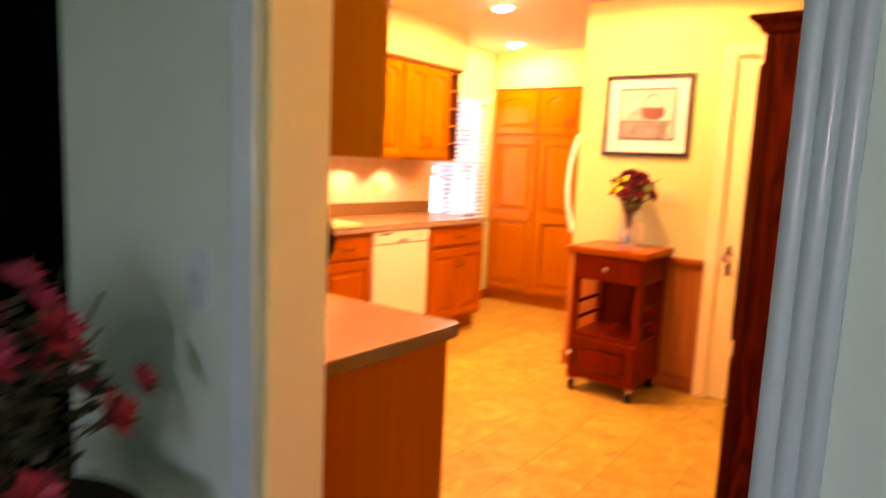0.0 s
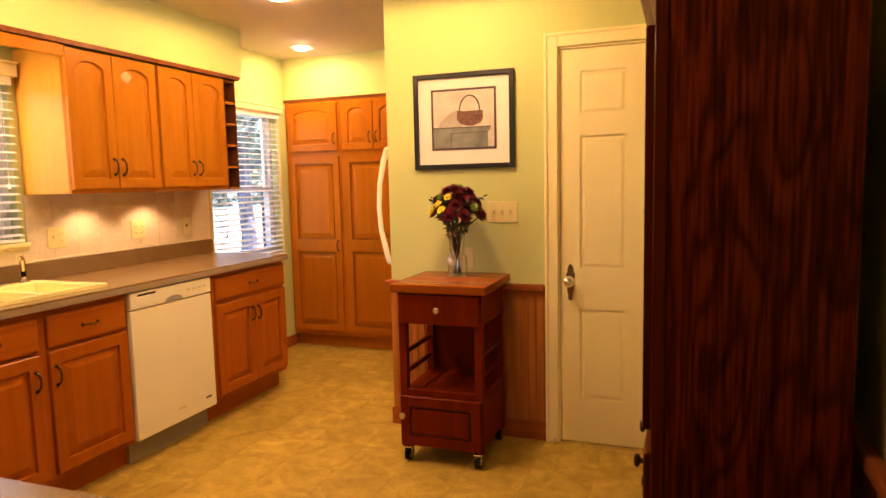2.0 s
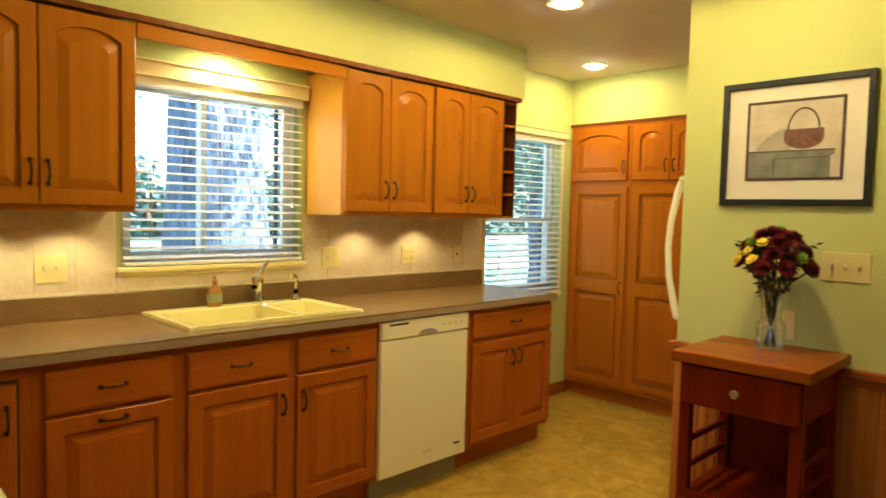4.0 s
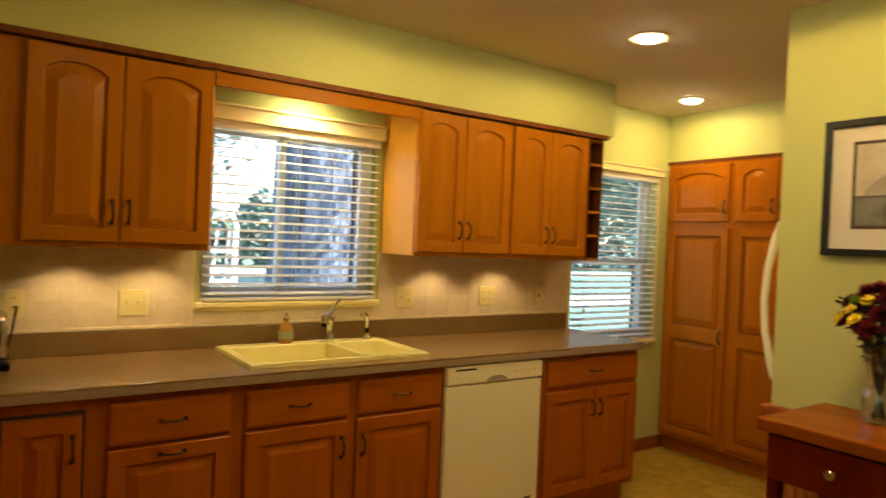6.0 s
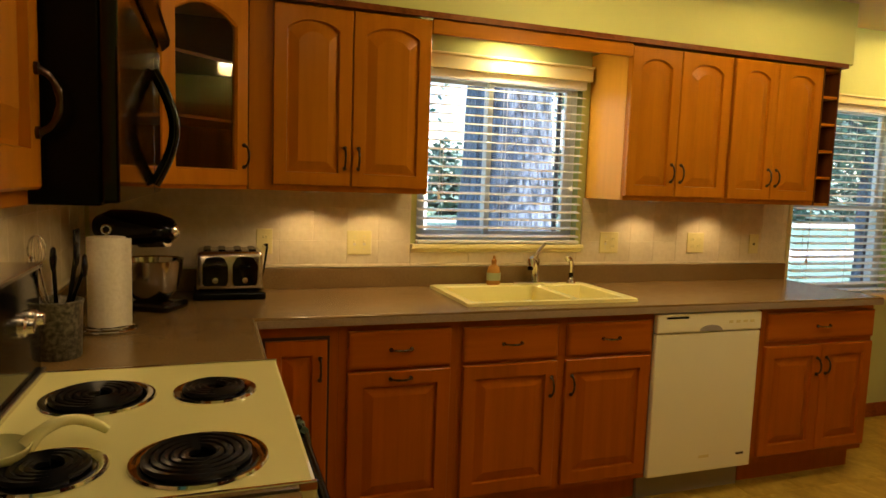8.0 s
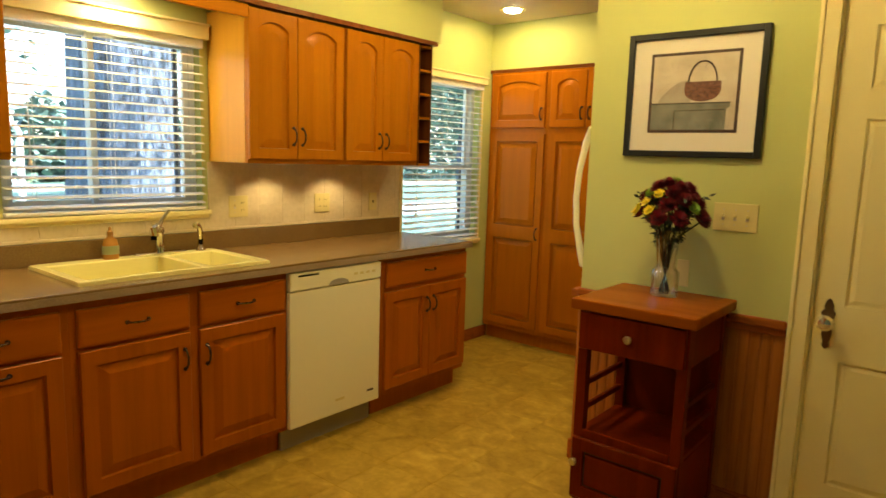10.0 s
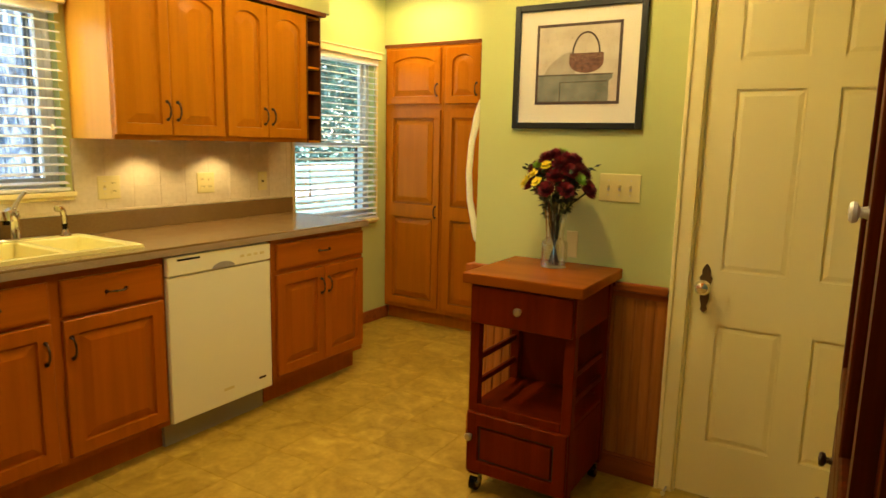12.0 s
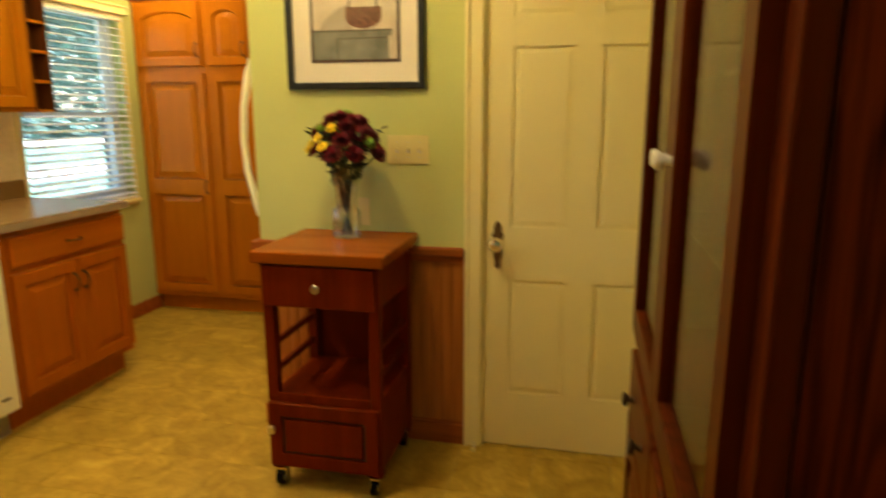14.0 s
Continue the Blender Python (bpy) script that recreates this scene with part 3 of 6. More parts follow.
def casing(name, x0, x1, y, z1, label):
    """An upright fluted casing board on the dining side."""
    n, pts = 24, [(x1, y), (x0, y)]
    for k in range(n + 1):
        u = k / n
        pts.append((x0 + (x1 - x0) * u, y - 0.016 - 0.005 * abs(math.sin(3 * math.pi * u)) ** 0.7))
    bm = prism(bmesh.new(), pts, FZ, z1)
    return single(name, bm, "casing_cool_lit", label, "door frame", "structure", smooth=True)


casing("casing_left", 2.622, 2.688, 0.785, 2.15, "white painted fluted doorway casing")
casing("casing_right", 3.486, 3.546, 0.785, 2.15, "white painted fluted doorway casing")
single("casing_head", boxes(((2.622, 0.767, 2.08), (3.546, 0.784, 2.15)), bevel=0.004), "casing_cool_lit", "white painted doorway head casing", "door frame", "structure")

# Wainscot with chair rail and baseboard
def wainscot(name, length, at, boards):
    ob = thing(name, "orange-brown wooden beadboard wainscot with chair rail", "wainscot", at, kind="structure")
    step = length / boards
    bd = bmesh.new()
    box(bd, (0.0006, -0.009, 0.09), (step - 0.007, 0, 0.775), 0.003, 1)
    me = finish("board", bd, "beadboard")
    part("backing", boxes(((0, -0.004, 0.09), (length, 0, 0.775))), "beadboard", ob)
    for k in range(boards):
        part("board", me, None, ob, at=pose(k * step, 0, 0))
    bm = bmesh.new()
    box(bm, (0, -0.018, 0.765), (length, 0, 0.79), 0.004)
    box(bm, (0, -0.036, 0.79), (length, 0, 0.825), 0.009)
    part("chair_rail", bm, "rail", ob)
    bm = bmesh.new()
    box(bm, (0, -0.016, 0), (length, 0, 0.085), 0.004)
    box(bm, (0, -0.012, 0.085), (length, 0, 0.10), 0.005)
    part("baseboard", bm, "rail", ob)
    return ob


LOW = Matrix.Diagonal((1, 1, 1.036, 1))
wainscot("wainscot_picture_wall", 0.897, pose(1.635, PICY, FZ) @ LOW, 21)
wainscot("wainscot_east_wall", 1.55, pose(RIGHT, 2.52, FZ, 0, 0, -90) @ LOW, 36)
single("chair_rail_end", boxes(((1.605, PICY - 0.03, 0.79), (1.6395, PICY + 0.12, 0.825)), ((1.623, PICY - 0.015, FZ), (1.6395, PICY + 0.12, 0.075)), bevel=0.004), "rail", "wooden chair rail end on the wall's edge", "trim", "structure")
single("baseboard_west", boxes(((0, 4.64, FZ), (0.016, PANY + 0.05, 0.07)), bevel=0.004), "rail", "red-brown wooden baseboard", "baseboard", "structure")


# ---- windows ----
def window(name, hole, sashes, label):
    """A window in the west wall: frame, sashes, panes, sill and casing. sashes: 'slide' or 'hung'."""
    y0, y1, z0, z1 = hole
    ob = thing(name, label, "window", pose(-0.15, y0, z0), kind="structure")
    w, h = y1 - y0, z1 - z0
    f = 0.035
    part("window_frame", boxes(((0.02, 0, 0), (0.10, f, h)), ((0.02, w - f, 0), (0.10, w, h)), ((0.02, f, 0), (0.10, w - f, f)), ((0.02, f, h - f), (0.10, w - f, h)), bevel=0.003), "vinyl_frame", ob)
    part("window_sill", boxes(((0.10, -0.03, -0.022), (0.19, w + 0.03, 0.0)), ((0.152, -0.03, -0.040), (0.168, w + 0.03, -0.022)), bevel=0.004), "white", ob)
    lo, hi, m = f, h - f, 0.028
    if sashes == "slide":
        c = w * 0.44
        spans = [(f, c + m / 2, lo, hi, 0.045), (c - m / 2, w - f, lo, hi, 0.075)]
    else:
        c = h * 0.46
        spans = [(f, w - f, c - m / 2, hi, 0.045), (f, w - f, lo, c + m / 2, 0.075)]
    for k, (a, b, c0, c1, x) in enumerate(spans):
        s = part("sash", boxes(((x, a, c0), (x + 0.024, a + m, c1)), ((x, b - m, c0), (x + 0.024, b, c1)), ((x, a + m, c0), (x + 0.024, b - m, c0 + m)), ((x, a + m, c1 - m), (x + 0.024, b - m, c1)), bevel=0.002), "vinyl_frame", ob)
        p = part("pane", boxes(((x + 0.010, a + m - 0.004, c0 + m - 0.004), (x + 0.014, b - m + 0.004, c1 - m + 0.004))), "pane", s)
        p.visible_shadow = False
    a, b, c0, c1, x = spans[1]
    part("screen_frame", boxes(((0.028, a + 0.01, c0), (0.04, a + 0.03, c1)), ((0.028, b - 0.045, c0), (0.04, b - 0.02, c1)), ((0.028, a + 0.03, c1 - 0.02), (0.04, b - 0.045, c1)), ((0.028, a + 0.03, c0), (0.04, b - 0.045, c0 + 0.02))), "screen_frame", ob, "dark grey screen frame")
    return ob


window("window_1", W1, "slide", "white sliding window above the sink")
window("window_2", W2, "hung", "white double-hung window beside the pantry")


def blind(y0, y1, z0, z1, x, valance, label, tilt=14):
    """A slatted blind with head valance, bottom rail, cords and tassels."""
    ob = thing("window_blind", label, "blind", pose(x, y0, z0))
    w, h, d = y1 - y0, z1 - z0, 0.046
    bm = bmesh.new()
    n = 4
    rows = []
    for k in range(n + 1):
        s = k / n - 0.5
        rows.append([bm.verts.new((s * d, e, 0.003 * (1 - 4 * s * s) + t)) for e in (0.004, w - 0.004) for t in (0, 0.0026)])
    for a, b in zip(rows, rows[1:]):
        bm.faces.new((a[0], a[2], b[2], b[0])), bm.faces.new((a[1], b[1], b[3], a[3]))
        bm.faces.new((a[0], b[0], b[1], a[1])), bm.faces.new((a[2], a[3], b[3], b[2]))
    bm.faces.new((rows[0][0], rows[0][1], rows[0][3], rows[0][2])), bm.faces.new((rows[-1][0], rows[-1][2], rows[-1][3], rows[-1][1]))
    me = finish("slat", bm, "blind", True)
    count = int((h - 0.06) / 0.042)
    for k in range(count):
        part("slat", me, None, ob, at=pose(0, 0, 0.035 + 0.042 * k, 0, tilt + 1.5 * math.sin(2.7 * k), 0))
    part("bottom_rail", boxes(((-0.024, 0.002, 0), (0.024, w - 0.002, 0.016)), bevel=0.004), "blind", ob)
    part("head_rail", boxes(((-0.025, 0.002, h - 0.05), (0.022, w - 0.002, h - 0.002)), bevel=0.002), "blind", ob)
    part("valance", boxes(((0.03, -0.02, h - 0.010), (0.042, w + 0.02, h + valance)), ((-0.02, w + 0.008, h - 0.010), (0.03, w + 0.02, h + valance)), ((-0.02, -0.02, h - 0.010), (0.03, -0.008, h + valance)), ((0.028, -0.024, h + valance - 0.012), (0.05, w + 0.024, h + valance)), bevel=0.003), "white", ob, "cream painted valance board")
    for u in (0.12, w * 0.5, w - 0.12):
        bm = bmesh.new()
        for s in (-0.022, 0.022):
            tube(bm, [(s, u, 0.01), (s, u, h - 0.03)], 0.0011, 5)
        part("ladder_cord", bm, "blind", ob)
    for u, k in ((0.10, 0.24), (w - 0.07, 0.30)):
        bm = bmesh.new()
        tube(bm, [(0.034, u, h - 0.05), (0.034, u, k)], 0.0012, 5)
        lathe(bm, [(0.0, 0), (0.009, 0.002), (0.007, 0.018), (0.002, 0.028), (0, 0.03)], (0.034, u, k - 0.028), 10)
        part("tassel", bm, "blind", ob, smooth=True)
    return ob


blind(2.355, 3.245, 1.125, 1.965, 0.012, 0.065, "white slatted blind, open, over the sink", 11)
blind(4.715, 5.575, 0.80, 1.985, 0.012, 0.045, "white slatted blind, open, beside the pantry", 11)
single("trim_window_2", boxes(((0.0, 4.69, 0.76), (0.012, 4.715, 2.0)), ((0, 5.575, 0.76), (0.012, 5.60, 2.0)), ((0, 4.69, 2.0), (0.012, 5.60, 2.04)), bevel=0.002), "white", "cream painted window casing", "trim", "structure")


# ---- cabinets ----
def carcass(ob, w, h, d, z=0.0, toe=0.0, mat="maple", hollow=False):
    top = z + 0.70 if hollow else z + h
    if hollow:
        part("face_rail", boxes(((0, 0, top), (w, 0.03, z + h)), bevel=0.001), mat, ob)
    if toe:
        part("toe_kick", boxes(((0, 0.07, z + FZ), (w, d, z + toe)), bevel=0.0015), mat, ob)
    part("body", boxes(((0, 0, z + toe), (w, d, top)), bevel=0.0015), mat, ob)




def west(x, y, z=0.0):
    """Pose of a unit on the west wall: its front faces +x, its width runs along +y."""
    return pose(x, y, z, 0, 0, 90)


def south(x, y, z=0.0):
    """Pose of a unit on the south wall: its front faces +y, its width runs along -x."""
    return pose(x, y, z, 0, 0, 180)


def wall_cabinet(at, w, h, d, doors, label, group="wall cabinets", pale=False):
    """doors: (x, width, hand) with hand -1 for a handle on its left, 1 on its right."""
    ob = thing("wall_cabinet", label, "cabinet", at, group)
    carcass(ob, w, h, d)
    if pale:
        # End panel in a paler, yellower maple than the doors.
        part("end_panel", boxes(((-0.003, 0.012, 0.001), (-0.0002, d - 0.002, h - 0.001))), "maple_pale", ob, "paler maple end panel")
    for x, dw, hand in doors:
        dr = add_door(ob, x, 0.022, dw, h - 0.03, 0, 0.036, 0.052)
        pull(dr, PULL_V, 0.026 if hand < 0 else dw - 0.026, 0.115)
    return ob


UZ, UH = 1.365, 0.730
wall_cabinet(west(0.335, 1.565, UZ), 0.735, UH, 0.332, [(0.090, 0.310, 1), (0.404, 0.328, -1)], "honey maple wall cabinet with two arched doors")
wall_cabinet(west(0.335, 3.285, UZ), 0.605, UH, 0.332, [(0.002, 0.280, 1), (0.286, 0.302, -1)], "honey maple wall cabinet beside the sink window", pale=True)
wall_cabinet(west(0.335, 3.89, UZ), 0.60, UH, 0.332, [(0.006, 0.275, 1), (0.284, 0.298, -1)], "honey maple wall cabinet beside the open cubbies")

cub = thing("cubby_shelf", "narrow open wooden shelf unit with five cubbies", "shelf", west(0.335, 4.49, UZ))
part("side", boxes(((0, 0, 0), (0.015, 0.332, UH)), bevel=0.001), "shaded_interior", cub)
part("back", boxes(((0.015, 0.31, 0), (0.114, 0.332, UH))), "shaded_interior", cub)
part("side", boxes(((0.114, 0, 0), (0.124, 0.332, UH)), bevel=0.001), "shaded_interior", cub)
for k in range(6):
    z = k * (UH - 0.016) / 5
    part("shelf", boxes(((0.015, 0.002, z), (0.114, 0.31, z + 0.014)), bevel=0.001), "maple_h", cub)

val = thing("wood_valance", "honey maple valance board bridging the cabinets over the sink", "valance", west(0.335, 2.30, 2.035))
part("board", boxes(((0, -0.02, 0), (0.985, 0, 0.061)), bevel=0.003), "maple_h", val)

# Diagonal corner cabinet with a glass door
def plan_cabinet(name, pts, z0, z1, label):
    ob = thing(name, label, "cabinet")
    n = len(pts)
    part("shell", prism(bmesh.new(), pts, z0, z0 + 0.018), "maple", ob)
    part("top", prism(bmesh.new(), pts, z1 - 0.018, z1), "maple", ob)
    return ob


cor = plan_cabinet("corner_cabinet", [(0.003, BACK + 0.003), (0.645, BACK + 0.003), (0.645, 1.25), (0.34, 1.56), (0.003, 1.56)], UZ, UZ + UH, "diagonal corner cabinet with an arched glass door")
part("side", boxes(((0.004, 1.546, UZ + 0.018), (0.338, 1.56, UZ + UH - 0.018))), "shaded_interior", cor)
part("side", boxes(((0.631, BACK + 0.004, UZ + 0.018), (0.645, 1.25, UZ + UH - 0.018))), "shaded_interior", cor)
part("back", boxes(((0.004, BACK + 0.004, UZ + 0.018), (0.012, 1.546, UZ + UH - 0.018)), ((0.012, BACK + 0.004, UZ + 0.018), (0.631, BACK + 0.012, UZ + UH - 0.018))), "shaded_interior", cor)
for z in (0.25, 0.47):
    part("shelf", prism(bmesh.new(), [(0.013, BACK + 0.013), (0.63, BACK + 0.013), (0.63, 1.22), (0.31, 1.54), (0.013, 1.54)], UZ + z, UZ + z + 0.012), "shaded_interior", cor)
DW = math.hypot(0.305, 0.31)
diag = pose(0.645, 1.25, UZ, 0, 0, 134.5)


def glass_door(w, h, stile=0.058, arch=0.05, t=0.02):
    bm = bmesh.new()
    n = 13

    def loop(i, y, a):
        pts = [(i, i), (w - i, i)] + [(w / 2 + (1 - 2 * k / (n - 1)) * (w / 2 - i), h - i - a * (1 - 2 * k / (n - 1)) ** 2) for k in range(n)]
        return [bm.verts.new((x, y, z)) for x, z in pts]

    loops = [loop(0, 0, 0), loop(0, -t + 0.004, 0), loop(0.004, -t, 0), loop(stile, -t, arch), loop(stile + 0.006, -t + 0.008, arch), loop(stile + 0.006, 0, arch)]
    for a, b in zip(loops, loops[1:] + loops[:1]):
        for k in range(len(a)):
            bm.faces.new((a[k], a[(k + 1) % len(a)], b[(k + 1) % len(a)], b[k]))
    return bm


gd = part("door", glass_door(DW - 0.03, UH - 0.03), "maple", cor, at=diag @ pose(0.015, 0, 0.012))
gp = part("glass_pane", boxes(((0.05, -0.008, 0.05), (DW - 0.08, -0.005, UH - 0.08))), "pane", gd)
gp.visible_shadow = False
pull(gd, PULL_V, DW - 0.055, 0.115)

# Cabinets on the south wall, each side of the microwave
wall_cabinet(south(1.222, 1.235, UZ), 0.572, UH, 0.30, [(0.008, 0.275, 1), (0.288, 0.275, -1)], "honey maple wall cabinet beside the microwave")
wall_cabinet(south(2.59, 1.20, UZ), 0.60, UH, 0.265, [(0.012, 0.576, 1)], "honey maple end cabinet above the peninsula")
ob = thing("wall_cabinet", "short honey maple cabinet above the microwave", "cabinet", south(1.988, 1.20, 1.80), "wall cabinets")
carcass(ob, 0.763, 0.296, 0.265)
for x, hand in ((0.012, 1), (0.386, -1)):
    dr = add_door(ob, x, 0.012, 0.367, 0.27, 0, 0.03, 0.052)
    pull(dr, PULL_V, 0.026 if hand < 0 else 0.34, 0.09)


def base_cabinet(at, w, fronts, label, d=0.605, h=0.872, hollow=False):
    """fronts: ('drawer' or 'door', x, z, width, height, pull) with pull 'h', 'l', 'r' or 't'."""
    ob = thing("base_cabinet", label, "cabinet", at, "base cabinets")
    carcass(ob, w, h, d, 0, 0.10, "maple_red", hollow)
    for kind, x, z, fw, fh, hold in fronts:
        if kind == "drawer":
            dr = part("drawer", drawer_front(fw, fh), "maple_red_h", ob, at=pose(x, 0, z))
            pull(dr, PULL_HN, fw / 2, fh / 2)
        else:
            dr = add_door(ob, x, z, fw, fh, mat="maple_red")
            if hold == "t":
                pull(dr, PULL_H, fw / 2, fh - 0.03)
            else:
                pull(dr, PULL_V, 0.028 if hold == "l" else fw - 0.028, fh - 0.11)
    return ob


BX = 0.61
cb = base_cabinet(west(BX, 1.585), 0.295, [("door", 0.028, 0.125, 0.225, 0.695, "r")], "redder maple corner base cabinet with one door")
# Dark sheet behind the door draws the shaded gap around it.
part("reveal_shade", boxes(((0.018, -0.002, 0.115), (0.263, 0.002, 0.832))), "groove", cb)
base_cabinet(west(BX, 1.88), 0.48, [("drawer", 0.036, 0.696, 0.415, 0.148, "h"), ("door", 0.036, 0.128, 0.415, 0.556, "t")], "redder maple base cabinet with drawer and pull-out door")
base_cabinet(west(BX, 2.36), 0.945, [("drawer", 0.024, 0.698, 0.430, 0.143, "h"), ("drawer", 0.498, 0.698, 0.428, 0.143, "h"), ("door", 0.026, 0.128, 0.428, 0.556, "r"), ("door", 0.496, 0.128, 0.428, 0.556, "l")], "redder maple sink base cabinet with two doors", hollow=True)
base_cabinet(west(BX, 3.922), 0.742, [("drawer", 0.030, 0.706, 0.706, 0.140, "h"), ("door", 0.026, 0.132, 0.362, 0.550, "r"), ("door", 0.392, 0.132, 0.342, 0.550, "l")], "redder maple base cabinet at the counter's end")
base_cabinet(south(2.55, 1.54), 0.555, [("drawer", 0.02, 0.698, 0.515, 0.145, "h"), ("door", 0.02, 0.128, 0.515, 0.556, "r")], "redder maple peninsula base cabinet with a plain end panel", 0.605)
base_cabinet(south(1.212, 1.535), 0.607, [], "redder maple blind corner base cabinet", 0.60)

# Dishwasher
dw = thing("dishwasher", "white dishwasher with top control strip", "dishwasher", west(0.612, 3.298))
part("tub", boxes(((0.004, 0.0, 0.10), (0.594, 0.58, 0.868))), "grey_plastic", dw)
bm = bmesh.new()
box(bm, (0.003, -0.026, 0.105), (0.595, 0.0, 0.775), 0.006)
part("door", bm, "appliance", dw)
pn = part("control_panel", boxes(((0.003, -0.030, 0.779), (0.595, 0.0, 0.866)), bevel=0.007), "appliance", dw)
bm = bmesh.new()
plate(bm, [(0.30 + 0.065 * math.cos(a), 0.783 + 0.028 * math.sin(a)) for a in [math.pi * k / 14 for k in range(15)]][::-1], -0.0315, -0.029)
part("grip", bm, "grey_plastic", pn, "recessed grey finger grip")
part("display", boxes(((0.05, -0.031, 0.845), (0.17, -0.0295, 0.853))), "black_matt", pn)
for k in range(4):
    part("button", boxes(((0.40 + 0.042 * k, -0.0315, 0.815), (0.425 + 0.042 * k, -0.0295, 0.828)), bevel=0.001), "plate", pn)
part("kick_plate", boxes(((0.004, 0.05, FZ), (0.594, 0.07, 0.10)), bevel=0.002), "grey_plastic", dw, "grey kick plate")
part("badge", boxes(((0.505, -0.028, 0.168), (0.55, -0.0255, 0.179)), bevel=0.001), "pewter", dw, "small dark oval badge")
part("badge", boxes(((0.285, -0.027, 0.172), (0.345, -0.0255, 0.186))), "plate", dw, "faint worn mark")

# Worktops
top = thing("worktop", "taupe laminate L-shaped worktop with backsplash lip", "worktop")
xs, ys = [0.0, 0.075, 0.53, 0.646, 1.216], [BACK, 1.577, 2.445, 3.225, 4.685]
part("surface", slab(bmesh.new(), xs, ys, lambda i, j: (j == 0) or (i < 3 and not (j == 2 and i == 1)), 0.874, 0.912, 0.010), "counter", top)
part("edge_strip", boxes(((0.6465, 1.58, 0.8745), (0.6485, 4.683, 0.903)), ((0.649, 1.5775, 0.8745), (1.214, 1.5795, 0.903)), bevel=0.0005), "counter_edge", top, "paler laminate edge")
part("backsplash_lip", boxes(((0.0, BACK + 0.02, 0.912), (0.02, 4.685, 1.008)), ((0.02, BACK, 0.912), (1.216, BACK + 0.02, 1.008)), bevel=0.003), "counter", top)
pen = thing("peninsula_worktop", "taupe laminate peninsula worktop with rounded corner", "worktop")
pts = [(1.986, BACK), (2.575, BACK)] + [(2.55 + 0.025 * math.cos(a), 1.547 + 0.025 * math.sin(a)) for a in [math.pi / 2 * k / 6 for k in range(7)]] + [(1.986, 1.572)]
part("surface", prism(bmesh.new(), pts, 0.874, 0.912, 0.006), "counter", pen)
part("backsplash_lip", boxes(((1.986, BACK, 0.912), (2.575, BACK + 0.02, 1.008)), bevel=0.003), "counter", pen)

# Sink
sink = thing("sink", "cream enamel double-bowl drop-in sink", "sink")
xs, ys = [0.06, 0.135, 0.52, 0.56], [2.42, 2.465, 2.935, 2.975, 3.205, 3.25]
part("rim", slab(bmesh.new(), xs, ys, lambda i, j: not (i == 1 and j in (1, 3)), 0.9125, 0.928, 0.008), "enamel", sink, smooth=True)
for y0, y1, zd in ((2.465, 2.935, 0.74), (2.975, 3.205, 0.79)):
    bm = bmesh.new()
    prev = None
    for z, k in ((0.92, 0), (0.88, 0.006), (zd + 0.03, 0.018), (zd, 0.05)):
        r = [bm.verts.new(p) for p in ((0.135 + k, y0 + k, z), (0.52 - k, y0 + k, z), (0.52 - k, y1 - k, z), (0.135 + k, y1 - k, z))]
        if prev:
            for q in range(4):
                bm.faces.new((prev[q], prev[(q + 1) % 4], r[(q + 1) % 4], r[q]))
        prev = r
    bm.faces.new(prev)
    bw = part("bowl", bm, "enamel", sink)
    part("drain", lathe(bmesh.new(), [(0.042, 0.0), (0.042, 0.004), (0.03, 0.004), (0.028, 0.0), (0, 0.001)], (0.33, (y0 + y1) / 2, zd + 0.001), 20), "steel", bw, smooth=True)

fau = thing("faucet", "chrome single-lever kitchen faucet on a deck plate", "faucet", pose(0.098, 2.96, 0.9285))
part("deck_plate", boxes(((-0.025, -0.125, 0), (0.025, 0.125, 0.012)), bevel=0.006), "chrome", fau, smooth=True)
part("body", lathe(bmesh.new(), [(0.024, 0.01), (0.022, 0.03), (0.020, 0.09), (0.024, 0.11), (0.022, 0.13), (0.0, 0.142)], seg=20), "chrome", fau, smooth=True)
part("spout", tube(bmesh.new(), [(0.0, 0, 0.09), (0.025, -0.022, 0.125), (0.055, -0.045, 0.138), (0.085, -0.066, 0.125), (0.09, -0.07, 0.098)], 0.013, 12, [0.018, 0.017, 0.017, 0.020, 0.018]), "chrome", fau, smooth=True)
part("aerator", tube(bmesh.new(), [(0.09, -0.07, 0.099), (0.0905, -0.0705, 0.082)], 0.014, 12), "black_matt", fau, "black aerator tip", smooth=True)
part("lever", tube(bmesh.new(), [(0, 0, 0.135), (-0.004, 0.02, 0.165), (-0.006, 0.055, 0.205)], 0.007, 10, [0.012, 0.008, 0.007]), "chrome", fau, smooth=True)
spr = thing("sink_sprayer", "chrome and black side sprayer", "sprayer", pose(0.098, 3.17, 0.9285))
part("base", lathe(bmesh.new(), [(0.024, 0), (0.023, 0.008), (0.016, 0.016), (0.014, 0.03), (0, 0.03)], seg=18), "chrome", spr, smooth=True)
part("grip", tube(bmesh.new(), [(0, 0, 0.025), (0, 0, 0.058)], 0.012, 12, [0.011, 0.012]), "black_matt", spr, "black lower grip", smooth=True)
part("wand", tube(bmesh.new(), [(0, 0, 0.056), (0.001, -0.001, 0.09), (0.006, -0.008, 0.115), (0.016, -0.024, 0.13), (0.026, -0.042, 0.126)], 0.012, 12, [0.012, 0.013, 0.014, 0.016, 0.015]), "chrome", spr, smooth=True)

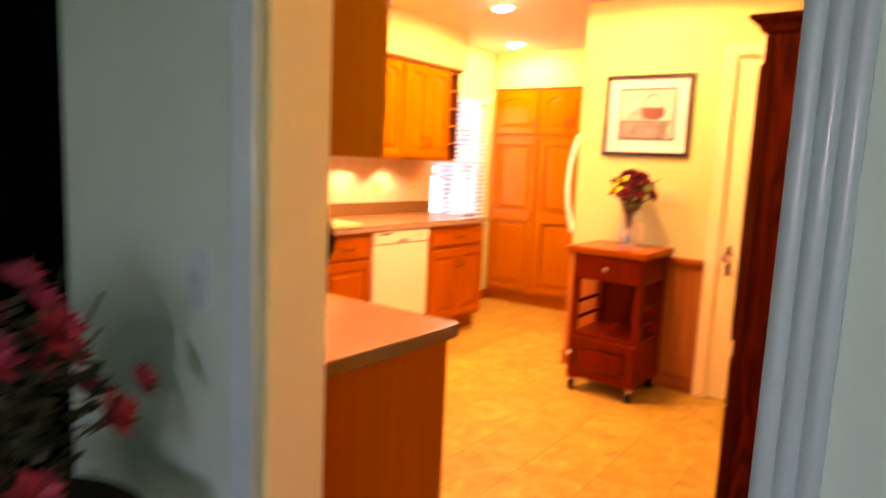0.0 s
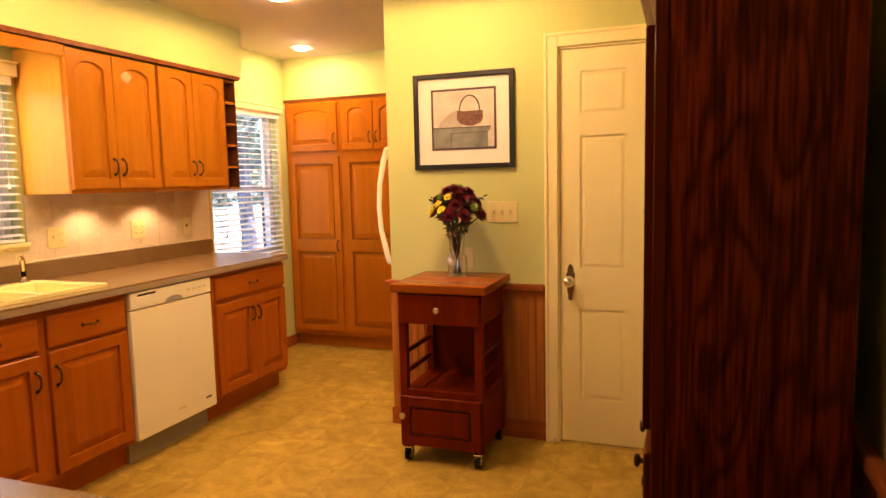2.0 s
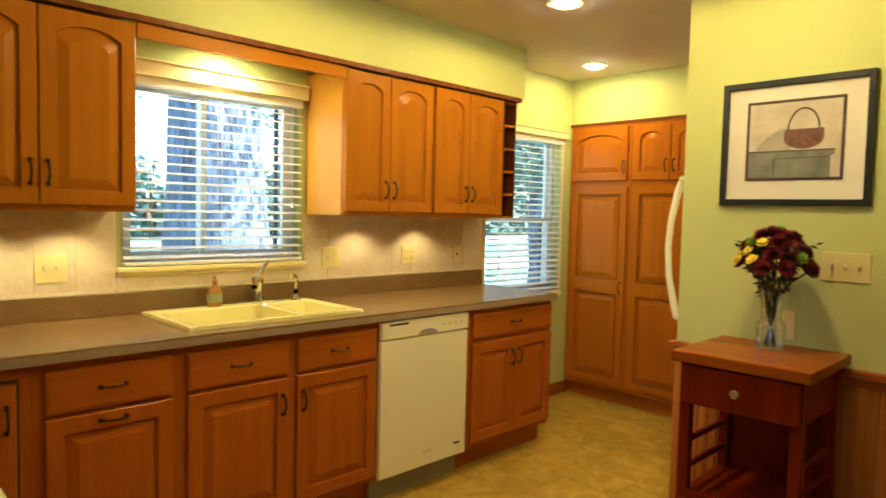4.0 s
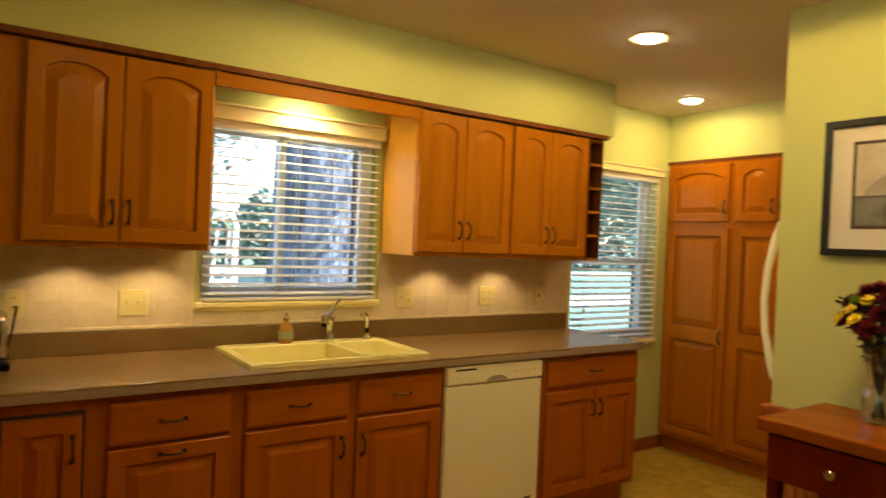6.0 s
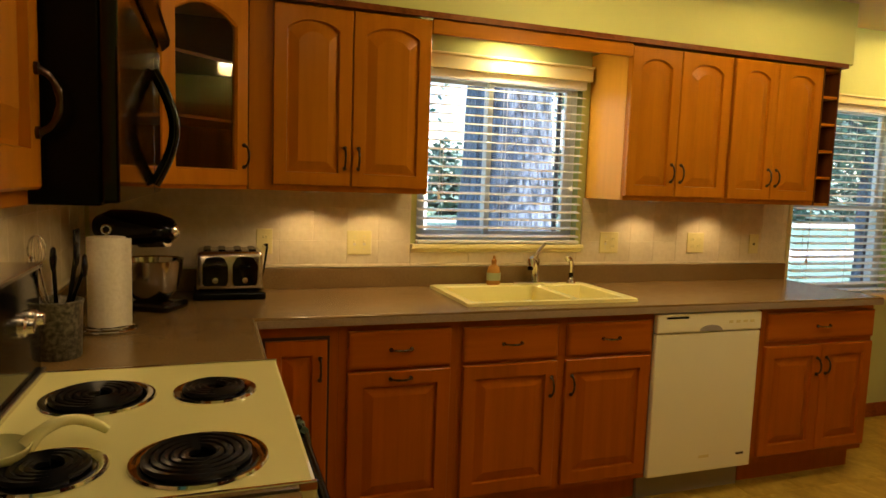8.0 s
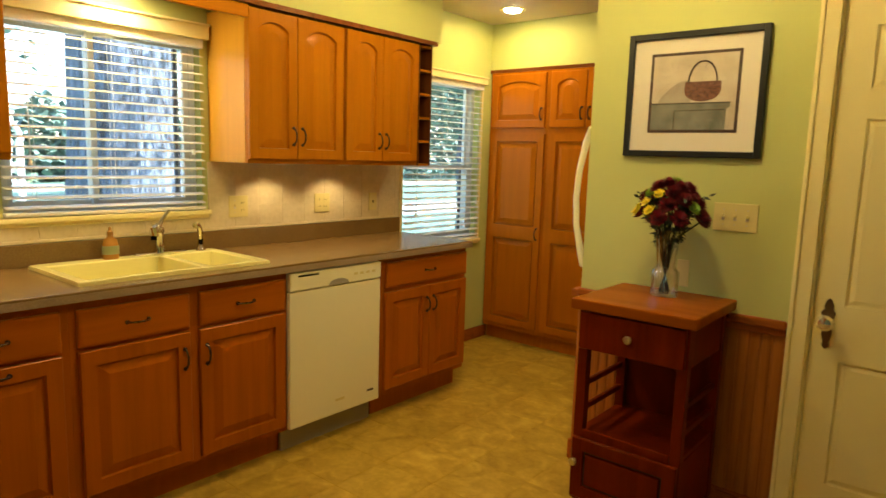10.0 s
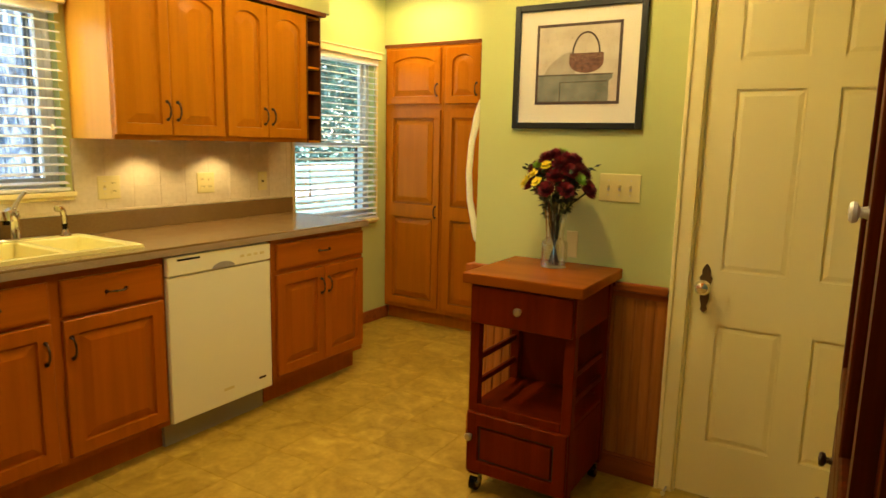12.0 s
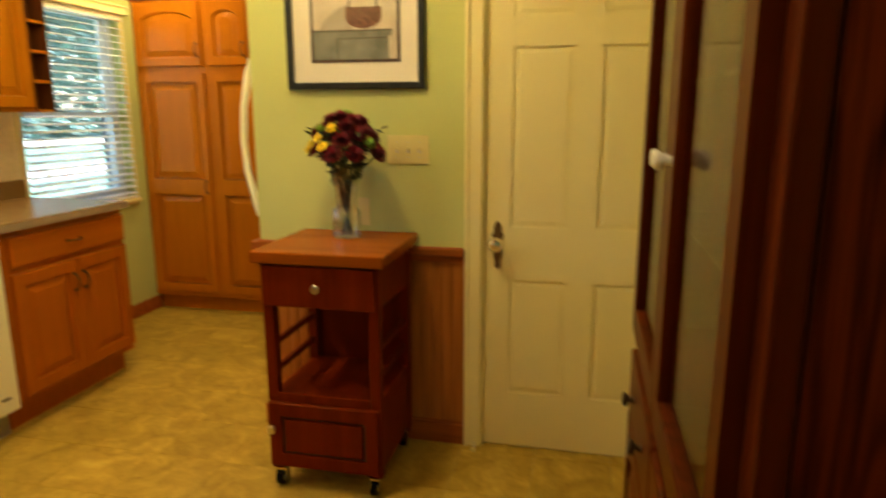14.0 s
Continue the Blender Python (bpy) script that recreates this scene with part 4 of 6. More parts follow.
# Stove
stv = thing("stove", "cream enamel electric coil stove with black back panel", "stove", south(1.977, 1.587))
part("body", boxes(((0.002, 0.02, FZ), (0.750, 0.62, 0.885)), bevel=0.003), "appliance", stv)
bm = bmesh.new()
box(bm, (-0.004, -0.012, 0.886), (0.756, 0.60, 0.918), 0.008)
part("cooktop", bm, "enamel", stv)
for x in (-0.0055, 0.7485):
    part("side_trim", boxes(((x, -0.012, 0.906), (x + 0.009, 0.60, 0.922)), bevel=0.002), "chrome", stv)
od = part("oven_door", boxes(((0.008, -0.022, 0.20), (0.744, 0.02, 0.80)), bevel=0.006), "black", stv, "black glass oven door")
bm = bmesh.new()
tube(bm, [(0.05, -0.065, 0.765), (0.69, -0.065, 0.765)], 0.011, 12)
tube(bm, [(0.08, -0.022, 0.765), (0.08, -0.065, 0.765)], 0.009, 8)
tube(bm, [(0.67, -0.022, 0.765), (0.67, -0.065, 0.765)], 0.009, 8)
hn = part("oven_handle", bm, "black_matt", od, "black handle bar", smooth=True)
part("end_cap", tube(bmesh.new(), [(0.69, -0.065, 0.765), (0.706, -0.065, 0.765)], 0.012, 12), "steel", hn, smooth=True)
part("fascia", boxes(((0.004, -0.010, 0.805), (0.748, 0.02, 0.884)), bevel=0.003), "appliance", stv)
part("storage_drawer", boxes(((0.008, -0.018, 0.05), (0.744, 0.02, 0.19)), bevel=0.005), "appliance", stv)
bm = bmesh.new()
plate(bm, [(0.0, 0.918), (0.752, 0.918), (0.752, 1.18), (0.0, 1.18)], 0.548, 0.64)
gb = part("back_panel", bm, "black", stv, "black glass back panel with chrome trim")
part("panel_trim", boxes(((-0.002, 0.538, 1.18), (0.754, 0.645, 1.192)), ((-0.002, 0.536, 0.918), (0.754, 0.548, 0.935)), bevel=0.003), "steel", gb)
for x in (0.08, 0.17, 0.58, 0.67):
    part("knob", lathe(bmesh.new(), [(0.024, 0), (0.022, 0.012), (0.016, 0.016), (0.014, 0.028), (0, 0.029)], seg=18), "steel", gb, at=pose(x, 0.548, 1.07, 90), smooth=True)
for bx, by, r in ((0.137, 0.172, 0.101), (0.147, 0.408, 0.076), (0.520, 0.146, 0.076), (0.520, 0.388, 0.101)):
    bn = part("drip_pan", lathe(bmesh.new(), [(r + 0.016, 0.0), (r + 0.014, 0.005), (r + 0.002, 0.0045), (r - 0.004, 0.001)], (0, 0, 0), 32), "chrome", stv, "chrome drip pan ring", at=pose(bx, by, 0.919), smooth=True)
    part("pan_bowl", lathe(bmesh.new(), [(r - 0.003, 0.0015), (r * 0.7, 0.0008), (0, 0.0006)], (0, 0, 0), 32), "black", bn, "black drip pan", smooth=True)
    bm = bmesh.new()
    turns = 4.6 if r > 0.09 else 3.6
    n = int(turns * 22)
    tube(bm, [((0.022 + (r - 0.028) * k / n) * math.cos(2 * math.pi * turns * k / n), (0.022 + (r - 0.028) * k / n) * math.sin(2 * math.pi * turns * k / n), 0.008) for k in range(n + 1)], 0.0072, 6)
    part("coil", bm, "coil", bn, "black spiral heating coil", smooth=True)

# Microwave
mw = thing("microwave", "black over-the-range microwave with bowed handle", "microwave", south(1.985, 1.30, 1.365))
part("body", boxes(((0.0, 0.012, 0.0), (0.757, 0.365, 0.428)), bevel=0.003), "black_matt", mw)
part("door", boxes(((0.002, -0.012, 0.004), (0.575, 0.012, 0.340)), bevel=0.004), "black", mw, "black glass door")
part("hood_lens", boxes(((0.59, 0.14, -0.003), (0.66, 0.22, 0.0)), bevel=0.001), "porcelain", mw, "small pale lamp lens under the hood")
part("control_panel", boxes(((0.579, -0.012, 0.004), (0.755, 0.012, 0.340)), bevel=0.004), "black", mw)
bm = bmesh.new()
prof = [(0.012, 0.345), (-0.018, 0.347), (-0.034, 0.362), (-0.036, 0.378), (-0.022, 0.40), (0.012, 0.426)]
for a, b in ((0.0, 0.757),):
    va, vb = [bm.verts.new((a, y, z)) for y, z in prof], [bm.verts.new((b, y, z)) for y, z in prof]
    for k in range(len(prof)):
        bm.faces.new((va[k], va[(k + 1) % len(prof)], vb[(k + 1) % len(prof)], vb[k]))
    bm.faces.new(va), bm.faces.new(vb)
part("vent_hood", bm, "black", mw)
bm = bmesh.new()
pts = [(0.545, -0.014 - 0.042 * math.sin(math.pi * k / 14), 0.025 + 0.245 * k / 14) for k in range(15)]
tube(bm, pts, 0.012, 10)
part("handle", bm, "black", mw, "black bowed handle", smooth=True)

# Refrigerator in its alcove
fr = thing("refrigerator", "white refrigerator with a long curved handle", "refrigerator", pose(1.585, 5.18, 0, 0, 0, -90))
part("body", boxes(((0, 0.06, FZ), (0.79, 0.80, 1.735)), bevel=0.006), "appliance", fr)
fd = part("lower_door", boxes(((0.0, -0.01, 0.66), (0.79, 0.055, 1.735)), bevel=0.015), "appliance", fr)
part("drawer_door", boxes(((0.0, -0.01, 0.02), (0.79, 0.055, 0.65)), bevel=0.015), "appliance", fr)
bm = bmesh.new()
tube(bm, [(0.745, -0.012, 0.90), (0.745, -0.05, 0.91), (0.745, -0.062, 0.95), (0.745, -0.098, 1.10), (0.745, -0.108, 1.24), (0.745, -0.098, 1.38), (0.745, -0.068, 1.52), (0.745, -0.045, 1.58), (0.745, -0.012, 1.59)], 0.017, 12, [0.02, 0.02, 0.018, 0.015, 0.015, 0.015, 0.018, 0.02, 0.02])
part("handle", bm, "appliance", fd, "white curved handle", smooth=True)

# Pantry wall
def pantry(x, w, upper, label):
    ob = thing("pantry_cabinet", label, "cabinet", pose(x, PANY, 0), "pantry cabinets")
    part("body", boxes(((0, 0.0, 0.085), (w, 0.60, 2.098)), bevel=0.0015), "maple_tall", ob)
    part("toe_kick", boxes(((0, 0.055, FZ), (w, 0.60, 0.085)), bevel=0.0015), "maple_tall", ob)
    for dx, dw_, hand in upper:
        dr = add_door(ob, dx, 1.660, dw_, 0.398, 0, 0.04, mat="maple_tall")
        pull(dr, PULL_V, dw_ - 0.028 if hand > 0 else 0.028, 0.10)
    dwid = w - 0.045
    bm = slab(bmesh.new(), [0, 0.055, dwid - 0.055, dwid], [0, 0.055, 0.687, 0.793, 1.433, 1.488], lambda i, j: (i, j) not in ((1, 1), (1, 3)), 0, 0.02, 0.003)
    for v in bm.verts:
        v.co = (v.co.x, -v.co.z, v.co.y)
    tall = part("door", bm, "maple_tall", ob, at=pose(0.030, 0, 0.125))
    for z0, z1 in ((0.055, 0.687), (0.793, 1.433)):
        part("panel", panel_door(dwid - 0.126, z1 - z0 - 0.016, 0.016, 0.001, 0, 0.032, 0.0), "maple_tall", tall, at=pose(0.063, -0.003, z0 + 0.008))
    pull(tall, PULL_V, dwid - 0.028, 0.74)
    return ob


pantry(0.012, 0.52, [(0.025, 0.475, 1)], "tall reddish maple pantry cabinet with arched top door")
pantry(0.534, 0.62, [(0.022, 0.285, 1), (0.312, 0.285, -1)], "tall reddish maple pantry cabinet beside the refrigerator")
pantry(1.156, 0.62, [(0.022, 0.285, 1), (0.312, 0.285, -1)], "tall reddish maple pantry cabinet behind the refrigerator")
single("wall_trim_pantry", boxes(((0.0, PANY - 0.006, 2.075), (1.8, PANY + 0.0, 2.10))), "maple_dark", "dark wood strip over the pantry cabinets", "trim", "structure")


# ---- door in the picture wall ----
dr = thing("door_1", "closed white six-panel wooden door with crystal knob", "door", pose(2.612, PICY, 0), kind="structure")
W, H = 0.76, 2.035
cols, rows = [(0.10, 0.33), (0.43, 0.66)], [(0.219, 0.705), (0.918, 1.602), (1.708, 1.925)]
args = [((0, 0.028, FZ + 0.008), (W, 0.05, H))]
xs = [0, 0.10, 0.33, 0.43, 0.66, W]
for a, b in ((0, 1), (2, 3), (4, 5)):
    args.append(((xs[a], 0.012, FZ + 0.008), (xs[b], 0.028, H)))
for a, b in cols:
    for z0, z1 in ((FZ + 0.008, 0.219), (0.705, 0.918), (1.602, 1.708), (1.925, H)):
        args.append(((a, 0.012, z0), (b, 0.028, z1)))
part("leaf", boxes(*args), "white", dr)
for a, b in cols:
    for z0, z1 in rows:
        part("panel", panel_door(b - a, z1 - z0, 0.0135, 0.001, 0, 0.016, groove=0.005), "white", dr, at=pose(a, 0.028, z0))
bm = bmesh.new()
pl = [(0, -0.115), (0.016, -0.10), (0.012, -0.082), (0.020, -0.055), (0.024, 0.02), (0.030, 0.05), (0.018, 0.065), (0.020, 0.082), (0.010, 0.105), (0, 0.115)]
plate(bm, [(x * 0.8, z * 0.85) for x, z in pl] + [(-x * 0.8, z * 0.85) for x, z in pl[::-1][1:-1]], 0.007, 0.0118)
kp = part("escutcheon", bm, "bronze", dr, "ornate aged bronze plate", at=pose(0.05, 0, 0.845))
bm = bmesh.new()
lathe(bm, [(0.010, 0), (0.009, 0.024), (0.016, 0.03), (0.029, 0.042), (0.031, 0.055), (0.022, 0.068), (0, 0.072)], seg=10)
part("knob", bm, "crystal", kp, "faceted crystal knob", at=pose(0, 0.007, 0.012, 90))
part("knob_stem", lathe(bmesh.new(), [(0.013, 0), (0.012, 0.012), (0.008, 0.03), (0, 0.03)], seg=12), "bronze", kp, at=pose(0, 0.007, 0.012, 90), smooth=True)
part("strike", boxes(((-0.012, 0.004, 0.83), (-0.004, 0.0118, 0.94))), "bronze", dr)
bm = bmesh.new()
for x0, x1 in ((-0.078, -0.01), (W + 0.01, W + 0.078)):
    box(bm, (x0, -0.016, FZ), (x1, 0, 2.118), 0.003)
    box(bm, (x0 if x0 < 0 else x1 - 0.016, -0.024, FZ), ((x0 + 0.016) if x0 < 0 else x1, -0.016, 2.118), 0.003)
box(bm, (-0.010, -0.016, 2.05), (W + 0.01, 0, 2.118), 0.003)
box(bm, (-0.062, -0.024, 2.102), (W + 0.062, -0.016, 2.118), 0.003)
part("casing", bm, "white", dr, "white moulded casing")
part("jamb", boxes(((-0.010, 0.0, FZ), (-0.002, 0.11, 2.045)), ((W + 0.002, 0.0, FZ), (W + 0.010, 0.11, 2.045)), ((-0.010, 0.0, 2.038), (W + 0.01, 0.11, 2.045))), "white", dr)
stop = thing("door_stop", "small brass spring door stop on the baseboard", "door stop", pose(2.585, PICY - 0.03, 0.0))
part("spring", tube(bmesh.new(), [(0, 0, 0), (0, -0.05, 0)], 0.005, 8), "nickel", stop)
part("tip", tube(bmesh.new(), [(0, -0.05, 0), (0, -0.062, 0)], 0.008, 10), "plate", stop)

# ---- kitchen cart ----
cart = thing("kitchen_cart", "red cherry wood kitchen cart with drawer and casters", "kitchen cart", pose(1.856, 3.735, FZ) @ Matrix.Diagonal((1, 1, 1.033, 1)))
CW, CD = 0.490, 0.475
part("top", boxes(((0, 0, 0.842), (CW, CD, 0.884)), bevel=0.006), "cherry_top", cart)
part("drop_leaf_rail", boxes(((0.02, CD - 0.03, 0.815), (CW - 0.02, CD - 0.006, 0.842))), "cherry", cart)
for x in (0.028, CW - 0.068):
    for y in (0.03, CD - 0.07):
        part("post", boxes(((x, y, 0.075), (x + 0.04, y + 0.04, 0.842)), bevel=0.003), "cherry", cart)
x0, x1, y0, y1 = 0.068, CW - 0.068, 0.03, CD - 0.03
part("apron", boxes(((x0, y1 - 0.02, 0.69), (x1, y1, 0.842)), ((0.032, 0.07, 0.69), (0.05, CD - 0.07, 0.842)), ((CW - 0.05, 0.07, 0.69), (CW - 0.032, CD - 0.07, 0.842)), bevel=0.001), "cherry", cart)
dw_ = part("drawer", boxes(((0.036, 0.012, 0.692), (CW - 0.036, 0.031, 0.836)), bevel=0.004), "cherry", cart)
K1 = knob_mesh("nickel", 0.016)
part("knob", K1, None, dw_, "brushed nickel knob", at=pose(CW / 2, 0.012, 0.765))
part("shelf", boxes(((0.036, 0.035, 0.338), (CW - 0.036, CD - 0.035, 0.358)), bevel=0.003), "cherry", cart)
part("back_board", boxes(((x0, y1 - 0.008, 0.358), (x1, y1, 0.69))), "cherry", cart)
part("shelf_rail", boxes(((x0, 0.026, 0.335), (x1, 0.036, 0.37)), bevel=0.003), "cherry", cart)
for x in (0.040, CW - 0.056):
    for z in (0.43, 0.53):
        part("side_rail", boxes(((x, 0.07, z), (x + 0.016, CD - 0.07, z + 0.022)), bevel=0.002), "cherry", cart)
part("cupboard", boxes(((0.034, 0.075, 0.09), (0.05, CD - 0.07, 0.338)), ((CW - 0.05, 0.07, 0.09), (CW - 0.034, CD - 0.07, 0.338)), ((x0, CD - 0.05, 0.09), (x1, CD - 0.035, 0.338)), ((0.05, 0.045, 0.09), (CW - 0.05, CD - 0.05, 0.105))), "cherry", cart)
cd = part("cupboard_door", panel_door(CW - 0.066, 0.246, 0.018, 0.05, 0, 0.004), "cherry", cart, at=pose(0.033, 0.03, 0.09))
# Thin dark ring laid in the door's groove as its shade.
gx0, gx1, gz0, gz1 = 0.053, CW - 0.119, 0.053, 0.193
bm = slab(bmesh.new(), [gx0, gx0 + 0.005, gx1 - 0.005, gx1], [gz0, gz0 + 0.005, gz1 - 0.005, gz1], lambda i, j: (i, j) != (1, 1), 0.0085, 0.0105)
for v in bm.verts:
    v.co = (v.co.x, -v.co.z, v.co.y)
part("panel_groove", bm, "groove", cd)
part("knob", K1, None, cd, "brushed nickel knob", at=pose(0.018, -0.018, 0.15))
for x, y in ((0.06, 0.045), (CW - 0.06, 0.045), (0.06, CD - 0.05), (CW - 0.06, CD - 0.05)):
    c = part("caster", boxes(((x - 0.022, y - 0.018, 0.066), (x + 0.022, y + 0.018, 0.075)), ((x - 0.020, y - 0.010, 0.030), (x - 0.016, y + 0.016, 0.067)), ((x + 0.016, y - 0.010, 0.030), (x + 0.020, y + 0.016, 0.067)), bevel=0.001), "chrome", cart, "chrome caster fork")
    bm = bmesh.new()
    tube(bm, [(x - 0.013, y + 0.004, 0.034), (x + 0.013, y + 0.004, 0.034)], 0.034, 22)
    part("wheel", bm, "black_matt", c, "dark rubber wheel", smooth=True)
    part("hub", tube(bmesh.new(), [(x - 0.0145, y + 0.004, 0.034), (x + 0.0145, y + 0.004, 0.034)], 0.021, 16), "steel", c, smooth=True)

# Vase of flowers
vase = thing("flower_vase", "clear glass vase of burgundy and yellow chrysanthemums", "vase", pose(2.100, 4.06, 0.8905) @ Matrix.Diagonal((0.94, 0.94, 1.03, 1)))
bm = bmesh.new()
lathe(bm, [(0.0, 0.0), (0.054, 0.0), (0.058, 0.004), (0.058, 0.092), (0.054, 0.102), (0.041, 0.114), (0.040, 0.122), (0.044, 0.17), (0.053, 0.235), (0.060, 0.262), (0.057, 0.262), (0.050, 0.235), (0.041, 0.17), (0.037, 0.122), (0.038, 0.115), (0.050, 0.100), (0.053, 0.088), (0.053, 0.014), (0, 0.012)], seg=32)
part("vessel", bm, "vase_glass", vase, "clear ribbed glass", smooth=True)
rng = random.Random(4)


def bloom(bm, c, r, aim, petals, rings):
    """A flower head of thin curved petals in rings around aim."""
    aim = Vector(aim).normalized()
    side = aim.cross(Vector((0.2, 0.3, 0.93))).normalized()
    up = aim.cross(side)
    c = Vector(c)
    for ring in range(rings):
        lift = 0.15 + 1.1 * ring / rings
        for k in range(petals):
            a = 2 * math.pi * (k + 0.5 * (ring % 2)) / petals + rng.uniform(-0.1, 0.1)
            out = math.cos(a) * side + math.sin(a) * up
            tan = aim.cross(out)
            d = (out * math.cos(lift) + aim * math.sin(lift)).normalized()
            L = r * (1 - 0.25 * ring / rings) * rng.uniform(0.88, 1.05)
            wd = 0.16 * r + 0.05 * r * (8 / petals)
            p0, p1, p2 = c, c + d * L * 0.6 + aim * 0.04 * r, c + d * L + aim * 0.15 * r
            vs = [bm.verts.new(p) for p in (p0, p1 - tan * wd, p2, p1 + tan * wd)]
            bm.faces.new(vs)
    return bm


HEADS = []
for k in range(38):
    a, s = k * 2.39996, math.sqrt((k + 0.5) / 38)
    px, py, pz = 0.145 * s * math.cos(a), 0.11 * s * math.sin(a), 0.44 - 0.15 * s * s + rng.uniform(-0.012, 0.012)
    HEADS.append((px, py - 0.005, pz, (px * 5, py * 5, 0.55)))
FRONT = sorted((k for k in range(len(HEADS)) if HEADS[k][1] < -0.01), key=lambda k: HEADS[k][0])
YELLOW, GREEN = set(FRONT[:2] + FRONT[5:8:2] + FRONT[3:4]), {FRONT[2], FRONT[4], FRONT[-2], 0, 3}
for k, (px, py, pz, aim) in enumerate(HEADS):
    bm = bmesh.new()
    if k in YELLOW:
        bloom(bm, (px, py - 0.022, pz + 0.008), 0.030, aim, 13, 2)
        part("yellow_flower", bm, "petal_yellow", vase, "yellow daisy with dark centre")
    elif k in GREEN:
        bloom(bm, (px, py, pz + 0.01), 0.036, aim, 9, 4)
        part("green_flower", bm, "petal_green", vase, "lime green bud")
    else:
        bloom(bm, (px, py, pz), 0.046, aim, 14, 5)
        part("red_flower", bm, "petal_red", vase, "burgundy chrysanthemum")
bm = bmesh.new()
for k, (px, py, pz, aim) in enumerate(HEADS):
    if k % 2 == 0:
        a = k * 1.7
        tube(bm, [(0.022 * math.cos(a), 0.022 * math.sin(a), 0.016), (-0.012 * math.cos(a), -0.012 * math.sin(a), 0.12), (px * 0.45, py * 0.45, 0.25), (px, py, pz)], 0.0034, 5)
part("stem", bm, "stem", vase)
bm = bmesh.new()
for k in range(560):
    a, z = rng.uniform(0, 6.283), rng.uniform(0.20, 0.40)
    r = (0.03 + 0.62 * (z - 0.2) * rng.uniform(0.3, 1.0)) * rng.uniform(0.6, 1.08)
    c = Vector((r * math.cos(a), 0.8 * r * math.sin(a), z))
    d = Vector((math.cos(a), math.sin(a), rng.uniform(-0.7, 0.6))).normalized()
    s = d.cross(Vector((rng.uniform(-1, 1), rng.uniform(-1, 1), 1))).normalized()
    L, wd = rng.uniform(0.02, 0.042), rng.uniform(0.005, 0.010)
    bm.faces.new([bm.verts.new(p) for p in (c, c + d * L * 0.5 + s * wd, c + d * L, c + d * L * 0.5 - s * wd)])
part("foliage", bm, "stem", vase, "dark green leaves")

# Framed print
pic = thing("framed_print", "black framed print of a basket on a grey chest", "picture", pose(1.812, PICY, 1.452))
PW, PH, fw = 0.564, 0.511, 0.026
part("frame", boxes(((0, -0.024, 0), (fw, -0.002, PH)), ((PW - fw, -0.024, 0), (PW, -0.002, PH)), ((fw, -0.024, 0), (PW - fw, -0.002, fw)), ((fw, -0.024, PH - fw), (PW - fw, -0.002, PH)), bevel=0.003), "black_frame", pic)
part("mat", boxes(((fw, -0.010, fw), (PW - fw, -0.004, PH - fw))), "mat", pic)
ax0, ax1, az0, az1 = 0.113, 0.455, 0.113, 0.415
part("inner_border", boxes(((ax0 - 0.012, -0.012, az0 - 0.012), (ax1 + 0.012, -0.010, az1 + 0.012))), "art_line", pic)
pr = part("print", boxes(((ax0, -0.0125, az0), (ax1, -0.0118, az1))), "art_sky", pic)
aw, ah = ax1 - ax0, az1 - az0


def art(name, pts, mat, lift):
    bm = bmesh.new()
    plate(bm, [(ax0 + u * aw, az0 + v * ah) for u, v in pts], -0.0125 - lift, -0.0124)
    return part(name, bm, mat, pr)


art("chest", [(0.0, 0.0), (0.90, 0.0), (0.90, 0.27), (0.94, 0.30), (0.94, 0.36), (0.0, 0.36)], "art_chest", 0.0003)
art("chest_edge", [(0.0, 0.345), (0.945, 0.345), (0.945, 0.365), (0.0, 0.365)], "art_chest_dark", 0.0006)
art("chest_front", [(0.30, 0.0), (0.88, 0.0), (0.88, 0.25), (0.30, 0.25)], "art_chest", 0.0006)
art("chest_line", [(0.285, 0.0), (0.30, 0.0), (0.30, 0.25), (0.88, 0.255), (0.88, 0.27), (0.285, 0.262)], "art_chest_dark", 0.0009)
art("shadow", [(0.07, 0.365)] + [(0.07 + 0.36 * t, 0.365 + 0.30 * math.sin(1.5 * t) ** 0.8) for t in (0.15, 0.3, 0.5, 0.7, 0.9, 1.0)] + [(0.48, 0.365)], "art_shade", 0.0003)
bask = [(0.40 + 0.21 + 0.21 * math.cos(a), 0.375 + 0.135 + 0.135 * math.sin(a)) for a in [math.pi + math.pi * k / 10 for k in range(11)]]
art("basket", [(0.40, 0.64), (0.395, 0.52)] + bask[1:-1] + [(0.825, 0.52), (0.82, 0.64)], "art_basket", 0.0009)
bm = bmesh.new()
tube(bm, [(ax0 + (0.605 + 0.165 * math.cos(math.pi * k / 14)) * aw, -0.0134, az0 + (0.64 + 0.27 * math.sin(math.pi * k / 14)) * ah) for k in range(15)], 0.0034, 6)
part("basket_handle", bm, "art_line", pr)
bm = bmesh.new()
for k in range(16):
    x, z = rng.uniform(0.1, 0.95), rng.uniform(0.62, 0.85)
    tube(bm, [(ax0 + x * aw, -0.0128, az0 + z * ah), (ax0 + (x + rng.uniform(-0.06, 0.06)) * aw, -0.0128, az0 + (z + rng.uniform(0.03, 0.1)) * ah)], 0.0007, 4)
part("twigs", bm, "art_shade", pr)
gl = part("glazing", boxes(((fw, -0.0165, fw), (PW - fw, -0.0155, PH - fw))), "pane", pic)
gl.visible_shadow = False


